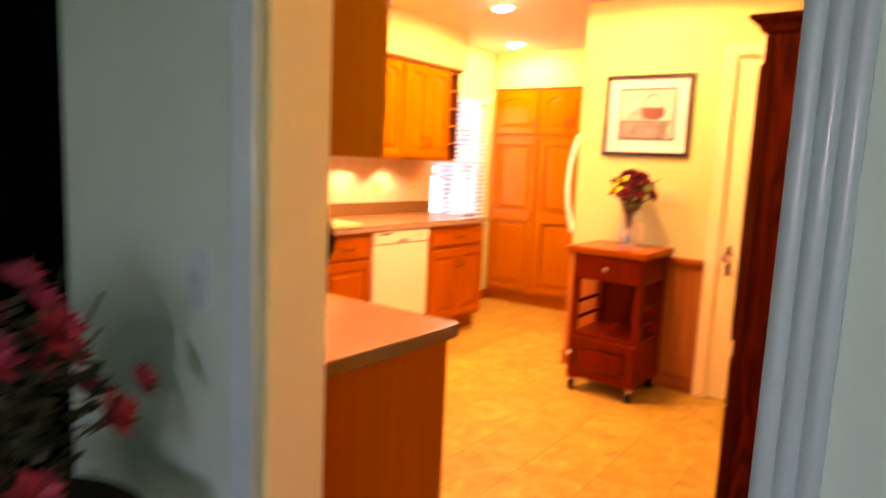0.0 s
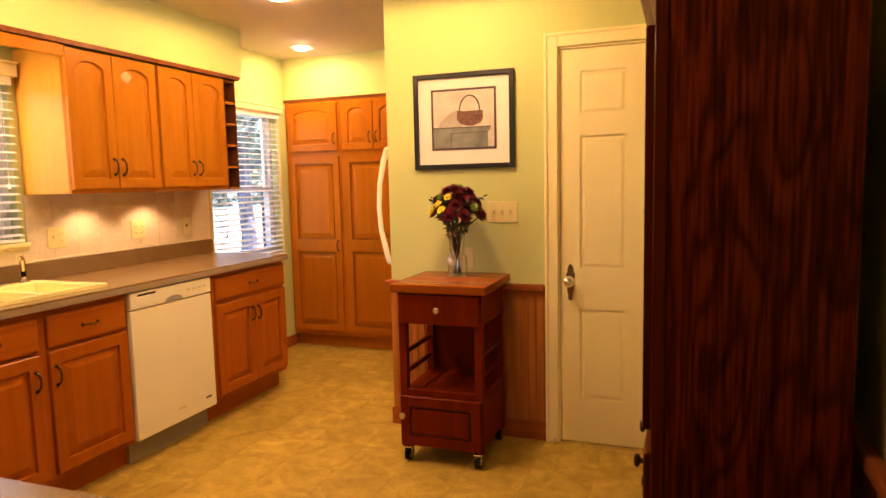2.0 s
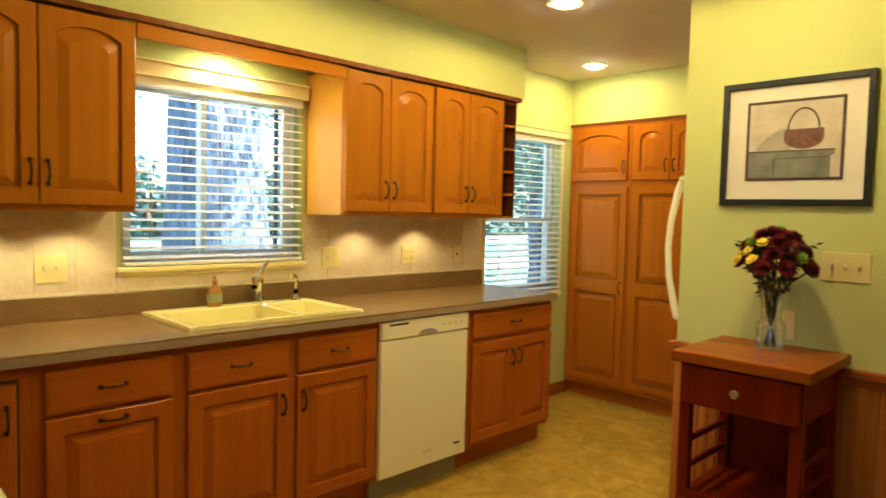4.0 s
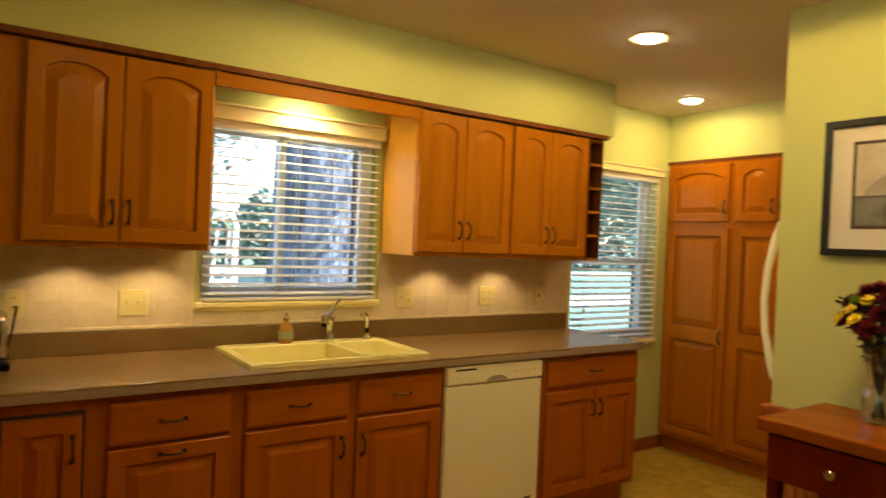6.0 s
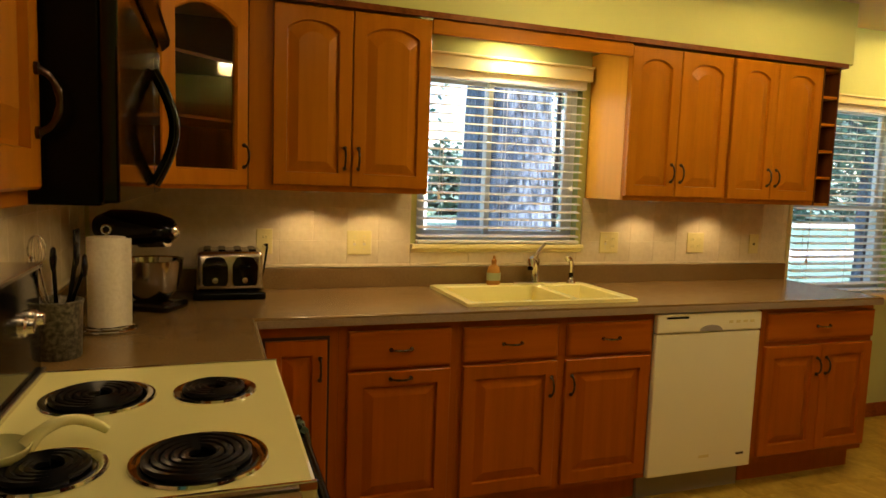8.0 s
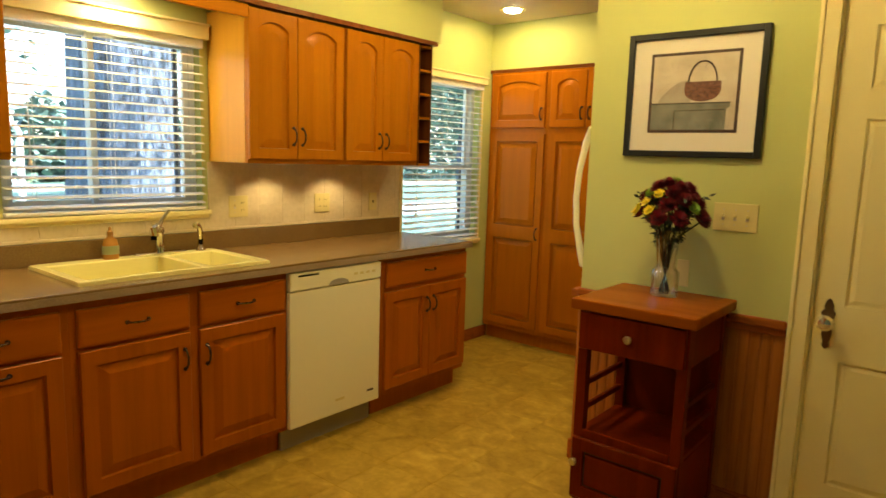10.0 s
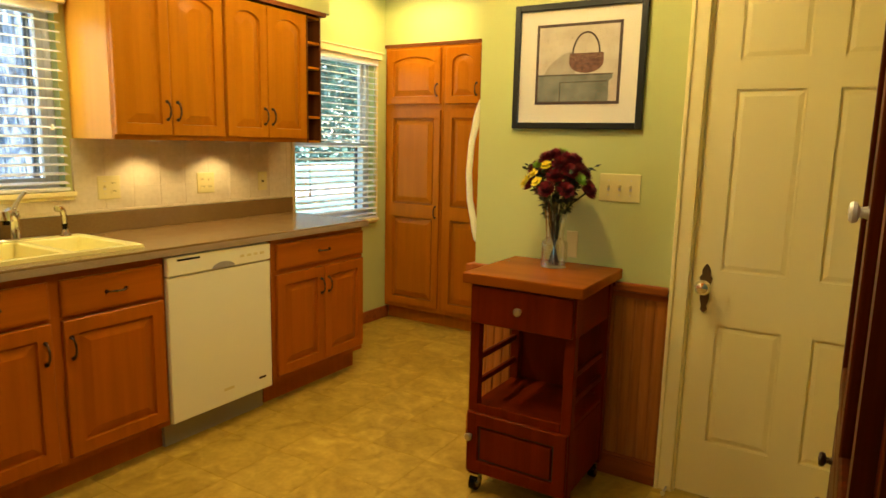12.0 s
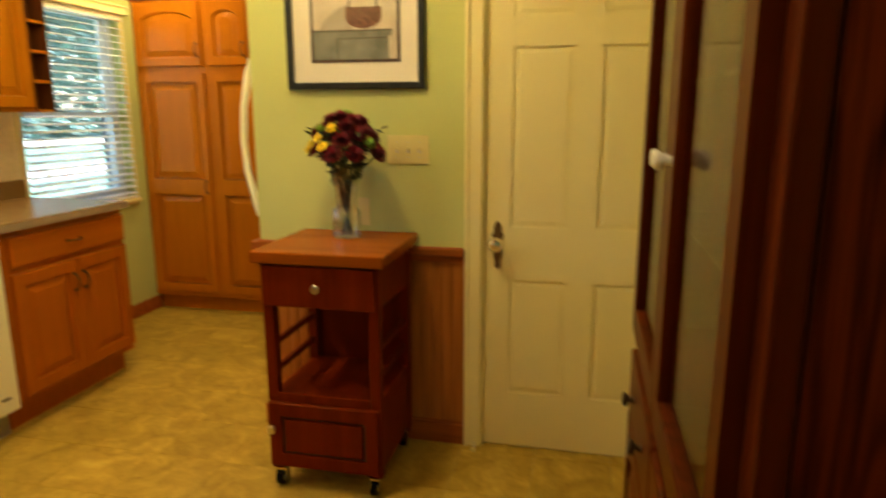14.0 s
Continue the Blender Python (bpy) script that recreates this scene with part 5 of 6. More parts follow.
# Switch plates and outlets
def cover(at, gangs, kind, label, w=None, mat="plate"):
    """A wall plate; kind: 'switch', 'outlet', 'mixed', 'jack'."""
    w = w or 0.07 + 0.046 * (gangs - 1)
    ob = thing("wall_plate", label, "switch" if kind == "switch" else "outlet", at)
    part("plate", boxes(((-w / 2, -0.006, -0.057), (w / 2, 0, 0.057)), bevel=0.003), mat, ob)
    for g in range(gangs):
        c = (g - (gangs - 1) / 2) * 0.046
        if kind == "switch" or (kind == "mixed" and g == 0):
            part("toggle", boxes(((c - 0.005, -0.017, 0.000), (c + 0.005, -0.006, 0.012)), bevel=0.002), mat, ob)
            part("slot", boxes(((c - 0.006, -0.0066, -0.013), (c + 0.006, -0.006, -0.001))), "nickel", ob)
        elif kind == "jack":
            part("jack", boxes(((c - 0.007, -0.0072, -0.006), (c + 0.007, -0.006, 0.006))), "black_matt", ob)
        else:
            for z in (-0.02, 0.02):
                o = part("socket", lathe(bmesh.new(), [(0.016, 0), (0.016, 0.0015), (0, 0.0015)], seg=16), "plate", ob, at=pose(c, -0.006, z, 90))
                part("slots", boxes(((-0.007, -0.005, 0.0016), (-0.005, 0.005, 0.002)), ((0.005, -0.005, 0.0016), (0.007, 0.005, 0.002))), "black_matt", o)
        for z in (-0.03, 0.03):
            part("screw", lathe(bmesh.new(), [(0.003, 0), (0.003, 0.001), (0, 0.0012)], seg=8), "nickel", ob, at=pose(c, -0.006, z, 90))
    return ob


cover(pose(2.303, PICY, 1.217), 3, "switch", "almond triple switch plate on the green wall", 0.17)
cover(pose(2.112, PICY, 0.965), 0, "blank", "small almond outlet plate behind the vase", 0.05)
TX = 0.0115
cover(west(TX, 1.65, 1.13), 1, "outlet", "almond outlet plate with the toaster's plug")
cover(west(TX, 2.08, 1.125), 2, "switch", "almond double switch plate on the tiles")
cover(west(TX, 3.44, 1.13), 2, "mixed", "almond switch and outlet plate on the tiles")
cover(west(TX, 4.01, 1.13), 2, "outlet", "almond double outlet plate on the tiles")
cover(west(TX, 4.43, 1.125), 1, "jack", "almond telephone plate on the tiles")
cover(pose(2.507, 0.785, 1.125), 1, "switch", "white dining room switch plate beside the doorway", mat="casing_cool_lit")

# ---- dark oak hutch ----
HY0, HY1, HX = 2.268, 3.42, 3.148
hut = thing("china_hutch", "tall dark oak china hutch with glass doors", "hutch", pose(HX, HY1, 0, 0, 0, -90))
HL, HD, HT = HY1 - HY0, 3.524 - HX, 1.781
part("side_panel", boxes(((HL - 0.022, 0.03, FZ), (HL, HD, HT))), "oak", hut)
part("side_panel", boxes(((0, 0.03, FZ), (0.022, HD, HT))), "oak", hut)
part("corner_post", boxes(((HL - 0.045, 0.0, FZ), (HL + 0.002, 0.028, HT)), bevel=0.004), "oak_trim", hut)
part("corner_post", boxes(((-0.002, 0.0, FZ), (0.045, 0.028, HT)), bevel=0.004), "oak_trim", hut)
part("back_panel", boxes(((0.022, HD - 0.012, 0.04), (HL - 0.022, HD, HT))), "oak", hut)
for z in (0.05, 0.80, HT - 0.022):
    part("case_board", boxes(((0.022, 0.02, z), (HL - 0.022, HD - 0.012, z + 0.022))), "oak", hut)
for z0, z1 in ((0.775, 0.825), (1.705, HT), (FZ, 0.075)):
    part("rail", boxes(((0.045, 0.002, z0), (HL - 0.045, 0.02, z1)), bevel=0.003), "oak_trim", hut)
bm = bmesh.new()
prof = [(0.0, 0.0), (0.016, 0.012), (0.022, 0.028), (0.046, 0.044), (0.052, 0.060)]
loops = []
for o, z in prof:
    loops.append([bm.verts.new(p) for p in ((-o, HD, HT + z), (-o, -o, HT + z), (HL + o * 0.4, -o, HT + z), (HL + o * 0.4, HD, HT + z))])
for a, b in zip(loops, loops[1:]):
    for k in range(4):
        bm.faces.new((a[k], a[(k + 1) % 4], b[(k + 1) % 4], b[k]))
bm.faces.new(loops[0]), bm.faces.new(loops[-1])
part("crown_moulding", bm, "oak_trim", hut)
KD, KW = knob_mesh("pewter", 0.017), knob_mesh("porcelain", 0.016)
half = (HL - 0.09) / 2
for k in range(2):
    x = 0.045 + k * half
    bm = slab(bmesh.new(), [0.002, 0.058, half - 0.058, half - 0.002], [0, 0.06, 0.816, 0.876], lambda i, j: (i, j) != (1, 1), 0, 0.022, 0.006)
    for v in bm.verts:
        v.co = (v.co.x, -v.co.z, v.co.y)
    d = part("glass_door", bm, "oak_trim", hut, at=pose(x, 0.002, 0.827))
    p = part("glass_pane", boxes(((0.052, -0.008, 0.05), (half - 0.052, -0.005, 0.826))), "pane", d)
    p.visible_shadow = False
    part("knob", KW, None, d, "white porcelain knob", at=pose(half - 0.03 if k == 0 else 0.03, -0.022, 0.46))
    dd = part("drawer", boxes(((0.004, -0.02, 0.0), (half - 0.004, 0, 0.165)), bevel=0.007), "oak_trim", hut, at=pose(x, 0.002, 0.605))
    for u in (0.28, 0.72):
        part("knob", KD, None, dd, "dark round knob", at=pose(half * u, -0.02, 0.085))
    ld = part("door", panel_door(half - 0.008, 0.52, 0.02, 0.06, 0.05, 0.03), "oak_trim", hut, at=pose(x + 0.004, 0.002, 0.08))
    part("knob", KD, None, ld, "dark round knob", at=pose(half - 0.04 if k == 0 else 0.04, -0.02, 0.40))
part("drawer_rail", boxes(((0.045, 0.004, 0.596), (HL - 0.045, 0.02, 0.61)), bevel=0.002), "oak_trim", hut)
for z in (1.12, 1.42):
    part("glass_shelf", boxes(((0.024, 0.06, z), (HL - 0.024, HD - 0.014, z + 0.006))), "glass", hut, "glass shelf")

# ---- things on the worktop ----
def toaster(at):
    ob = thing("toaster", "chrome and black four-slice toaster", "toaster", at)
    part("base", boxes(((-0.135, -0.10, 0.0), (0.135, 0.13, 0.03)), bevel=0.008), "black_matt", ob)
    bm = bmesh.new()
    box(bm, (-0.125, -0.085, 0.03), (0.125, 0.125, 0.19), 0.022, 3)
    part("shell", bm, "steel", ob, "chrome shell", smooth=True)
    for x in (-0.055, 0.055):
        bm = bmesh.new()
        plate(bm, [(x + 0.047 * u, 0.055 + 0.115 * v) for u, v in ((-0.85, 0), (0.85, 0), (1, 0.15), (1, 0.7), (0.7, 0.95), (0.3, 1), (-0.3, 1), (-0.7, 0.95), (-1, 0.7), (-1, 0.15))], -0.090, -0.084)
        pn = part("control_panel", bm, "black", ob, "black rounded control panel")
        part("lever", boxes(((x - 0.02, -0.108, 0.125), (x + 0.02, -0.09, 0.137)), bevel=0.003), "black_matt", pn)
        part("dial", lathe(bmesh.new(), [(0.012, 0), (0.011, 0.010), (0, 0.011)], seg=14), "steel", pn, at=pose(x, -0.09, 0.078, 90), smooth=True)
    for x in (-0.085, -0.03, 0.03, 0.085):
        part("slot", boxes(((x - 0.013, -0.06, 0.1885), (x + 0.013, 0.10, 0.195)), bevel=0.002), "black_matt", ob)
    return ob


toaster(west(0.165, 1.50, 0.912) @ Matrix.Diagonal((1.05, 1, 1.04, 1)))
cord = single("power_cord", tube(bmesh.new(), [(0.018, 1.65, 1.115), (0.05, 1.66, 1.12), (0.075, 1.655, 1.09), (0.075, 1.645, 1.02), (0.08, 1.63, 0.95), (0.10, 1.61, 0.918), (0.13, 1.58, 0.918)], 0.0045, 8), "black_matt", "black toaster power cord plugged in the outlet", "cable", smooth=True)

mix_ = thing("stand_mixer", "black stand mixer with a steel bowl", "mixer", pose(0.35, 1.14, 0.912, 0, 0, 150))
bm = bmesh.new()
box(bm, (-0.075, -0.20, 0), (0.075, 0.12, 0.035), 0.015, 3)
part("base", bm, "black", mix_, smooth=True)
bm = bmesh.new()
tube(bm, [(0, 0.07, 0.03), (0, 0.075, 0.12), (0, 0.08, 0.20), (0, 0.07, 0.27)], 0.05, 16, [0.062, 0.05, 0.046, 0.055])
part("column", bm, "black", mix_, smooth=True)
bm = bmesh.new()
tube(bm, [(0, 0.135, 0.295), (0, 0.12, 0.297), (0, 0.06, 0.30), (0, -0.03, 0.30), (0, -0.11, 0.298), (0, -0.165, 0.294), (0, -0.185, 0.292)], 0.06, 20, [0.015, 0.045, 0.066, 0.066, 0.060, 0.048, 0.03])
hd = part("motor_head", bm, "black", mix_, smooth=True)
part("trim_band", tube(bmesh.new(), [(0, -0.05, 0.265), (0, -0.16, 0.268)], 0.035, 16, [0.038, 0.034]), "steel", hd, smooth=True)
part("hub_cap", lathe(bmesh.new(), [(0.022, 0), (0.022, 0.012), (0.012, 0.018), (0, 0.018)], seg=16), "chrome", hd, at=pose(0, -0.183, 0.294, 90), smooth=True)
part("speed_knob", lathe(bmesh.new(), [(0.01, 0), (0.01, 0.02), (0.0, 0.022)], seg=12), "chrome", hd, at=pose(0.06, -0.05, 0.30, 0, 90), smooth=True)
bw = part("bowl", lathe(bmesh.new(), [(0.035, 0.036), (0.06, 0.04), (0.088, 0.075), (0.103, 0.13), (0.108, 0.185), (0.111, 0.188), (0.105, 0.183), (0.098, 0.13), (0.08, 0.08), (0, 0.05)], (0, -0.095, 0), 32), "bowl_steel", mix_, "polished steel bowl", smooth=True)
part("bowl_handle", tube(bmesh.new(), [(0.10, -0.095, 0.16), (0.145, -0.095, 0.155), (0.15, -0.095, 0.11), (0.092, -0.095, 0.085)], 0.006, 8), "chrome", bw, smooth=True)

tw = thing("paper_towel_holder", "white paper towel roll on a chrome wire stand", "paper towel", pose(0.735, 1.118, 0.912))
part("wire_base", tube(bmesh.new(), ring_path((0, 0, 0.006), 0.083), 0.004, 6), "chrome", tw, smooth=True)
part("wire_base_inner", tube(bmesh.new(), ring_path((0, 0, 0.014), 0.070), 0.003, 6), "chrome", tw, smooth=True)
bm = bmesh.new()
for k in range(4):
    a = math.pi / 4 + k * math.pi / 2
    tube(bm, [(0, 0, 0.008), (0.083 * math.cos(a), 0.083 * math.sin(a), 0.008)], 0.0035, 6)
tube(bm, [(0, 0, 0.0), (0, 0, 0.31)], 0.004, 8)
tube(bm, ring_path((0, 0, 0.322), 0.013, 18, "YZ"), 0.003, 6)
part("post", bm, "chrome", tw, smooth=True)
part("roll", lathe(bmesh.new(), [(0.021, 0.018), (0.055, 0.018), (0.0565, 0.022), (0.0565, 0.294), (0.055, 0.298), (0.021, 0.298), (0.021, 0.018)], (0, 0, 0), 40), "paper", tw, "white embossed paper", smooth=True)
bm = bmesh.new()
outer = [(0.0575, 0.0), *[(0.0575 * math.cos(a), 0.0575 * math.sin(a)) for a in (0.3, 0.6, 0.9)], (0.031, 0.055), (0.027, 0.066), (0.027, 0.074)]
va, vb = [bm.verts.new((x, y, 0.019)) for x, y in outer], [bm.verts.new((x, y, 0.297)) for x, y in outer]
vc, vd = [bm.verts.new((x + 0.001, y + 0.001, 0.019)) for x, y in outer], [bm.verts.new((x + 0.001, y + 0.001, 0.297)) for x, y in outer]
for k in range(len(outer) - 1):
    bm.faces.new((va[k], va[k + 1], vb[k + 1], vb[k])), bm.faces.new((vc[k], vd[k], vd[k + 1], vc[k + 1]))
    bm.faces.new((vb[k], vb[k + 1], vd[k + 1], vd[k]))
bm.faces.new((va[-1], vc[-1], vd[-1], vb[-1]))
part("loose_sheet", bm, "paper", tw, smooth=True)

cr = thing("utensil_crock", "speckled grey stoneware crock of kitchen utensils", "crock", pose(1.05, 1.045, 0.912))
part("crock", lathe(bmesh.new(), [(0.0, 0), (0.050, 0), (0.054, 0.006), (0.058, 0.14), (0.062, 0.155), (0.060, 0.158), (0.054, 0.15), (0.050, 0.012), (0, 0.01)], seg=32), "stone", cr, smooth=True)
for k, (dx, dy, top_, mat, head) in enumerate([(0.03, 0.0, 0.27, "black_matt", "spoon"), (-0.02, 0.025, 0.29, "black_matt", "turner"), (0.0, -0.03, 0.26, "steel", "whisk"), (-0.03, 0.035, 0.24, "black_matt", "spoon"), (0.04, -0.03, 0.25, "steel", "spoon"), (0.01, 0.03, 0.28, "black_matt", "spoon")]):
    bm = bmesh.new()
    e = (dx * 1.6, dy * 1.6, top_)
    tube(bm, [(-dx * 0.4, -dy * 0.4, 0.014), (dx, dy, 0.17), e], 0.0055, 7)
    if head == "spoon":
        lathe(bm, [(0, -0.035), (0.018, -0.025), (0.026, 0.0), (0.018, 0.028), (0, 0.036)], e, 12, (1, 0.3))
    elif head == "turner":
        box(bm, (e[0] - 0.032, e[1] - 0.003, e[2] - 0.02), (e[0] + 0.032, e[1] + 0.003, e[2] + 0.055), 0.002, 1)
    elif head == "ring":
        tube(bm, ring_path((e[0], e[1] + 0.02, e[2]), 0.03, 20, "YZ"), 0.006, 6)
    else:
        for q in range(4):
            a = q * math.pi / 4
            tube(bm, [(e[0] + 0.022 * math.cos(a) * math.sin(s), e[1] + 0.022 * math.sin(a) * math.sin(s), e[2] + 0.03 - 0.04 * math.cos(s)) for s in [2 * math.pi * j / 14 for j in range(15)]], 0.0013, 4)
    part("utensil", bm, mat, cr, smooth=True)

sr = thing("spoon_rest", "cream ceramic spoon rest with a looped handle", "spoon rest", pose(1.775, 1.10, 0.9195, 0, 0, 22))
bm = bmesh.new()
lathe(bm, [(0, 0.004), (0.045, 0.004), (0.062, 0.018), (0.066, 0.030), (0.063, 0.031), (0.055, 0.02), (0.042, 0.010), (0, 0.010)], (0.0, -0.02, 0), 28, (1.0, 1.0))
part("dish", bm, "enamel", sr, smooth=True)
bm = bmesh.new()
pts = [(0.0 - 0.01 * math.sin(s * 3), 0.035 + 0.13 * s, 0.020 + 0.030 * math.sin(math.pi * min(1, s * 1.02)) ** 0.8) for s in [k / 12 for k in range(13)]]
tube(bm, pts, 0.011, 10, [0.016, 0.014, 0.012, 0.011, 0.011, 0.010, 0.010, 0.010, 0.010, 0.010, 0.009, 0.009, 0.008])
part("handle", bm, "enamel", sr, smooth=True)

sp = thing("soap_bottle", "amber dish soap bottle beside the sink", "soap bottle", pose(0.10, 2.735, 0.9285) @ Matrix.Diagonal((1.08, 1.08, 1.0, 1)))
part("bottle", lathe(bmesh.new(), [(0.0, 0), (0.030, 0), (0.033, 0.006), (0.033, 0.06), (0.026, 0.085), (0.012, 0.10), (0.012, 0.108), (0, 0.108)], seg=24, squash=(0.65, 1)), "soap", sp, smooth=True)
part("label", lathe(bmesh.new(), [(0.0335, 0.022), (0.0335, 0.06)], seg=24, squash=(0.66, 1)), "soap_label", sp, smooth=True)
part("cap", lathe(bmesh.new(), [(0.012, 0.108), (0.012, 0.122), (0.006, 0.128), (0.005, 0.142), (0, 0.143)], seg=16), "soap", sp, smooth=True)

ot = thing("oven_towel", "green and cream knitted towel on the oven handle", "towel", south(1.365, 1.652, 0.765))
bm = bmesh.new()
g, cols_ = [], 10
for k in range(15):
    s = k / 14
    row = []
    for c in range(cols_):
        u = c / (cols_ - 1)
        wv = 0.006 * math.sin(u * 9 + s * 3)
        wid = 0.055 + 0.045 * min(1, abs(s - 0.4) * 2.2)
        z = 0.036 - abs(s - 0.4) * 0.62
        y = (-0.018 if s < 0.4 else 0.018) * min(1, abs(s - 0.4) * 12) + wv
        row.append(bm.verts.new(((u - 0.5) * wid * 1.6, y, z)))
    g.append(row)
for a, b in zip(g, g[1:]):
    for c in range(cols_ - 1):
        bm.faces.new((a[c], a[c + 1], b[c + 1], b[c]))
bmesh.ops.solidify(bm, geom=bm.faces, thickness=0.006)
part("cloth", bm, "towel", ot, smooth=True)
part("hem", boxes(((-0.082, -0.036, -0.36), (0.082, -0.020, -0.075)), bevel=0.006), "towel_cream", ot, "cream cotton towel body")

ph = thing("wall_hook", "black looped metal hook on the kitchen wall", "hook", pose(2.652, BACK, 1.15, 0, 0, 180))
part("base", boxes(((-0.02, -0.012, 0.0), (0.02, 0, 0.10)), bevel=0.004), "black_matt", ph)
part("loop", tube(bmesh.new(), [(0, -0.012, 0.012), (0, -0.036, 0.008), (0, -0.05, 0.03), (0, -0.056, 0.055), (0, -0.045, 0.083), (0, -0.012, 0.09)], 0.009, 10), "black_matt", ph, smooth=True)

# ---- lamps ----
# The last fitting only goes with the added fill lamp.
for x, y in CANS_AND_FILL:
    ob = thing("recessed_light", "white recessed ceiling light, lit; the fifth added as fill", "ceiling light", pose(x, y, CEIL), "ceiling lights")
    part("trim_ring", lathe(bmesh.new(), [(0.062, -0.004), (0.088, -0.006), (0.092, 0.0), (0.062, 0.0)], seg=36), "white", ob, smooth=True)
    part("lens", lathe(bmesh.new(), [(0.060, -0.003), (0.052, -0.014), (0.03, -0.022), (0, -0.025)], seg=28), "bulb", ob, "glowing lens", smooth=True)
for y in PUCKS:
    ob = thing("puck_light", "small under-cabinet puck light, lit", "cabinet light", pose(0.17, y, UZ), "under-cabinet lights")
    part("housing", lathe(bmesh.new(), [(0.034, 0), (0.034, -0.008), (0.024, -0.010), (0.024, -0.001), (0, -0.001)], seg=24), "nickel", ob, smooth=True)
ob = thing("recessed_light", "round light in the soffit over the sink, lit", "ceiling light", pose(0.15, 2.80, 2.12))
part("trim_ring", lathe(bmesh.new(), [(0.06, -0.004), (0.08, -0.006), (0.084, 0.0), (0.06, 0.0)], seg=32), "white", ob, smooth=True)
part("lens", lathe(bmesh.new(), [(0.06, -0.0065), (0, -0.007)], seg=24), "bulb", ob, "glowing lens")

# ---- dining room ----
# Added cloth and rod stand in for the dark area on this wall.
dc = thing("standin_drape", "black hanging added to fill the dark area on the dining room wall", "curtain", pose(1.15, 0.76, 0))
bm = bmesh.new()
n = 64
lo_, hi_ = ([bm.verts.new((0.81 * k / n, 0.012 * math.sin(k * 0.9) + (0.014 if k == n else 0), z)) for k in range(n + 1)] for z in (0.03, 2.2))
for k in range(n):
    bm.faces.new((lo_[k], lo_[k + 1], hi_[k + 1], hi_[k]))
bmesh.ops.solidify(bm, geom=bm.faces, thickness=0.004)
part("cloth", bm, "standin_drape", dc, smooth=True)
part("rod", tube(bmesh.new(), [(-0.1, -0.002, 2.215), (0.86, -0.002, 2.215)], 0.014, 12), "bronze", dc, smooth=True)
tb = thing("side_table", "small dark round pedestal table in the dining room", "table", pose(2.52, 0.42, FZ))
part("tabletop", lathe(bmesh.new(), [(0, 0.755), (0.21, 0.755), (0.22, 0.765), (0.22, 0.78), (0, 0.782)], seg=40), "dark_wood", tb, smooth=True)
part("pedestal", lathe(bmesh.new(), [(0.03, 0.05), (0.045, 0.2), (0.025, 0.4), (0.04, 0.6), (0.03, 0.755)], seg=20), "dark_wood", tb, smooth=True)
part("foot", lathe(bmesh.new(), [(0, 0), (0.17, 0), (0.165, 0.03), (0.03, 0.05), (0, 0.05)], seg=28), "dark_wood", tb, smooth=True)
fa = thing("flower_arrangement", "pink flowers in a dark pot on the table", "flowers", pose(2.52, 0.42, 0.7525))
part("pot", lathe(bmesh.new(), [(0, 0), (0.05, 0), (0.075, 0.05), (0.08, 0.11), (0.07, 0.112), (0, 0.09)], seg=28), "black_matt", fa, smooth=True)
bm = bmesh.new()
for k in range(420):
    a, e, r = rng.uniform(0, 6.283), rng.uniform(0.0, 1.45), rng.uniform(0.05, 0.20)
    c = Vector((r * math.cos(a) * math.cos(e) * 0.8, r * math.sin(a) * math.cos(e) * 0.8, 0.12 + r * math.sin(e) * 1.25))
    d = Vector((math.cos(a), math.sin(a), rng.uniform(-0.4, 1.0))).normalized()
    s = d.cross(Vector((rng.uniform(-1, 1), rng.uniform(-1, 1), 1))).normalized()
    L, wd = rng.uniform(0.03, 0.06), rng.uniform(0.008, 0.015)
    bm.faces.new([bm.verts.new(p) for p in (c, c + d * L * 0.5 + s * wd, c + d * L, c + d * L * 0.5 - s * wd)])
part("foliage", bm, "stem", fa)
bm = bmesh.new()
for k in range(9):
    a = k * 0.7
    tube(bm, [(0.02 * math.cos(a), 0.02 * math.sin(a), 0.09), (0.1 * math.cos(a), 0.1 * math.sin(a), 0.26), (0.13 * math.cos(a) + 0.06, 0.12 * math.sin(a) + 0.02, 0.32 + 0.035 * (k % 4))], 0.002, 5)
part("stem", bm, "stem", fa)
for k in range(20):
    a, e, r = k * 2.4, 0.1 + 1.3 * (k % 5) / 5, 0.20 + 0.03 * (k % 3)
    c = (r * math.cos(a) * math.cos(e) * 0.85, r * math.sin(a) * math.cos(e) * 0.85, 0.12 + r * math.sin(e) * 1.15)
    part("pink_flower", bloom(bmesh.new(), c, 0.045, (c[0], c[1], 0.1), 7, 3), "petal_pink", fa)

# ---- outdoors ----
single("ground", boxes(((-400, -400, -0.62), (400, 400, -0.6))), "grass", "green lawn", "ground", "structure")
single("path", boxes(((-16.0, 4.0, -0.6), (-12.5, 40, -0.585)), ((-34, -30, -0.6), (-29, 90, -0.58))), "paving", "sunlit pale concrete drive", "path", "structure")


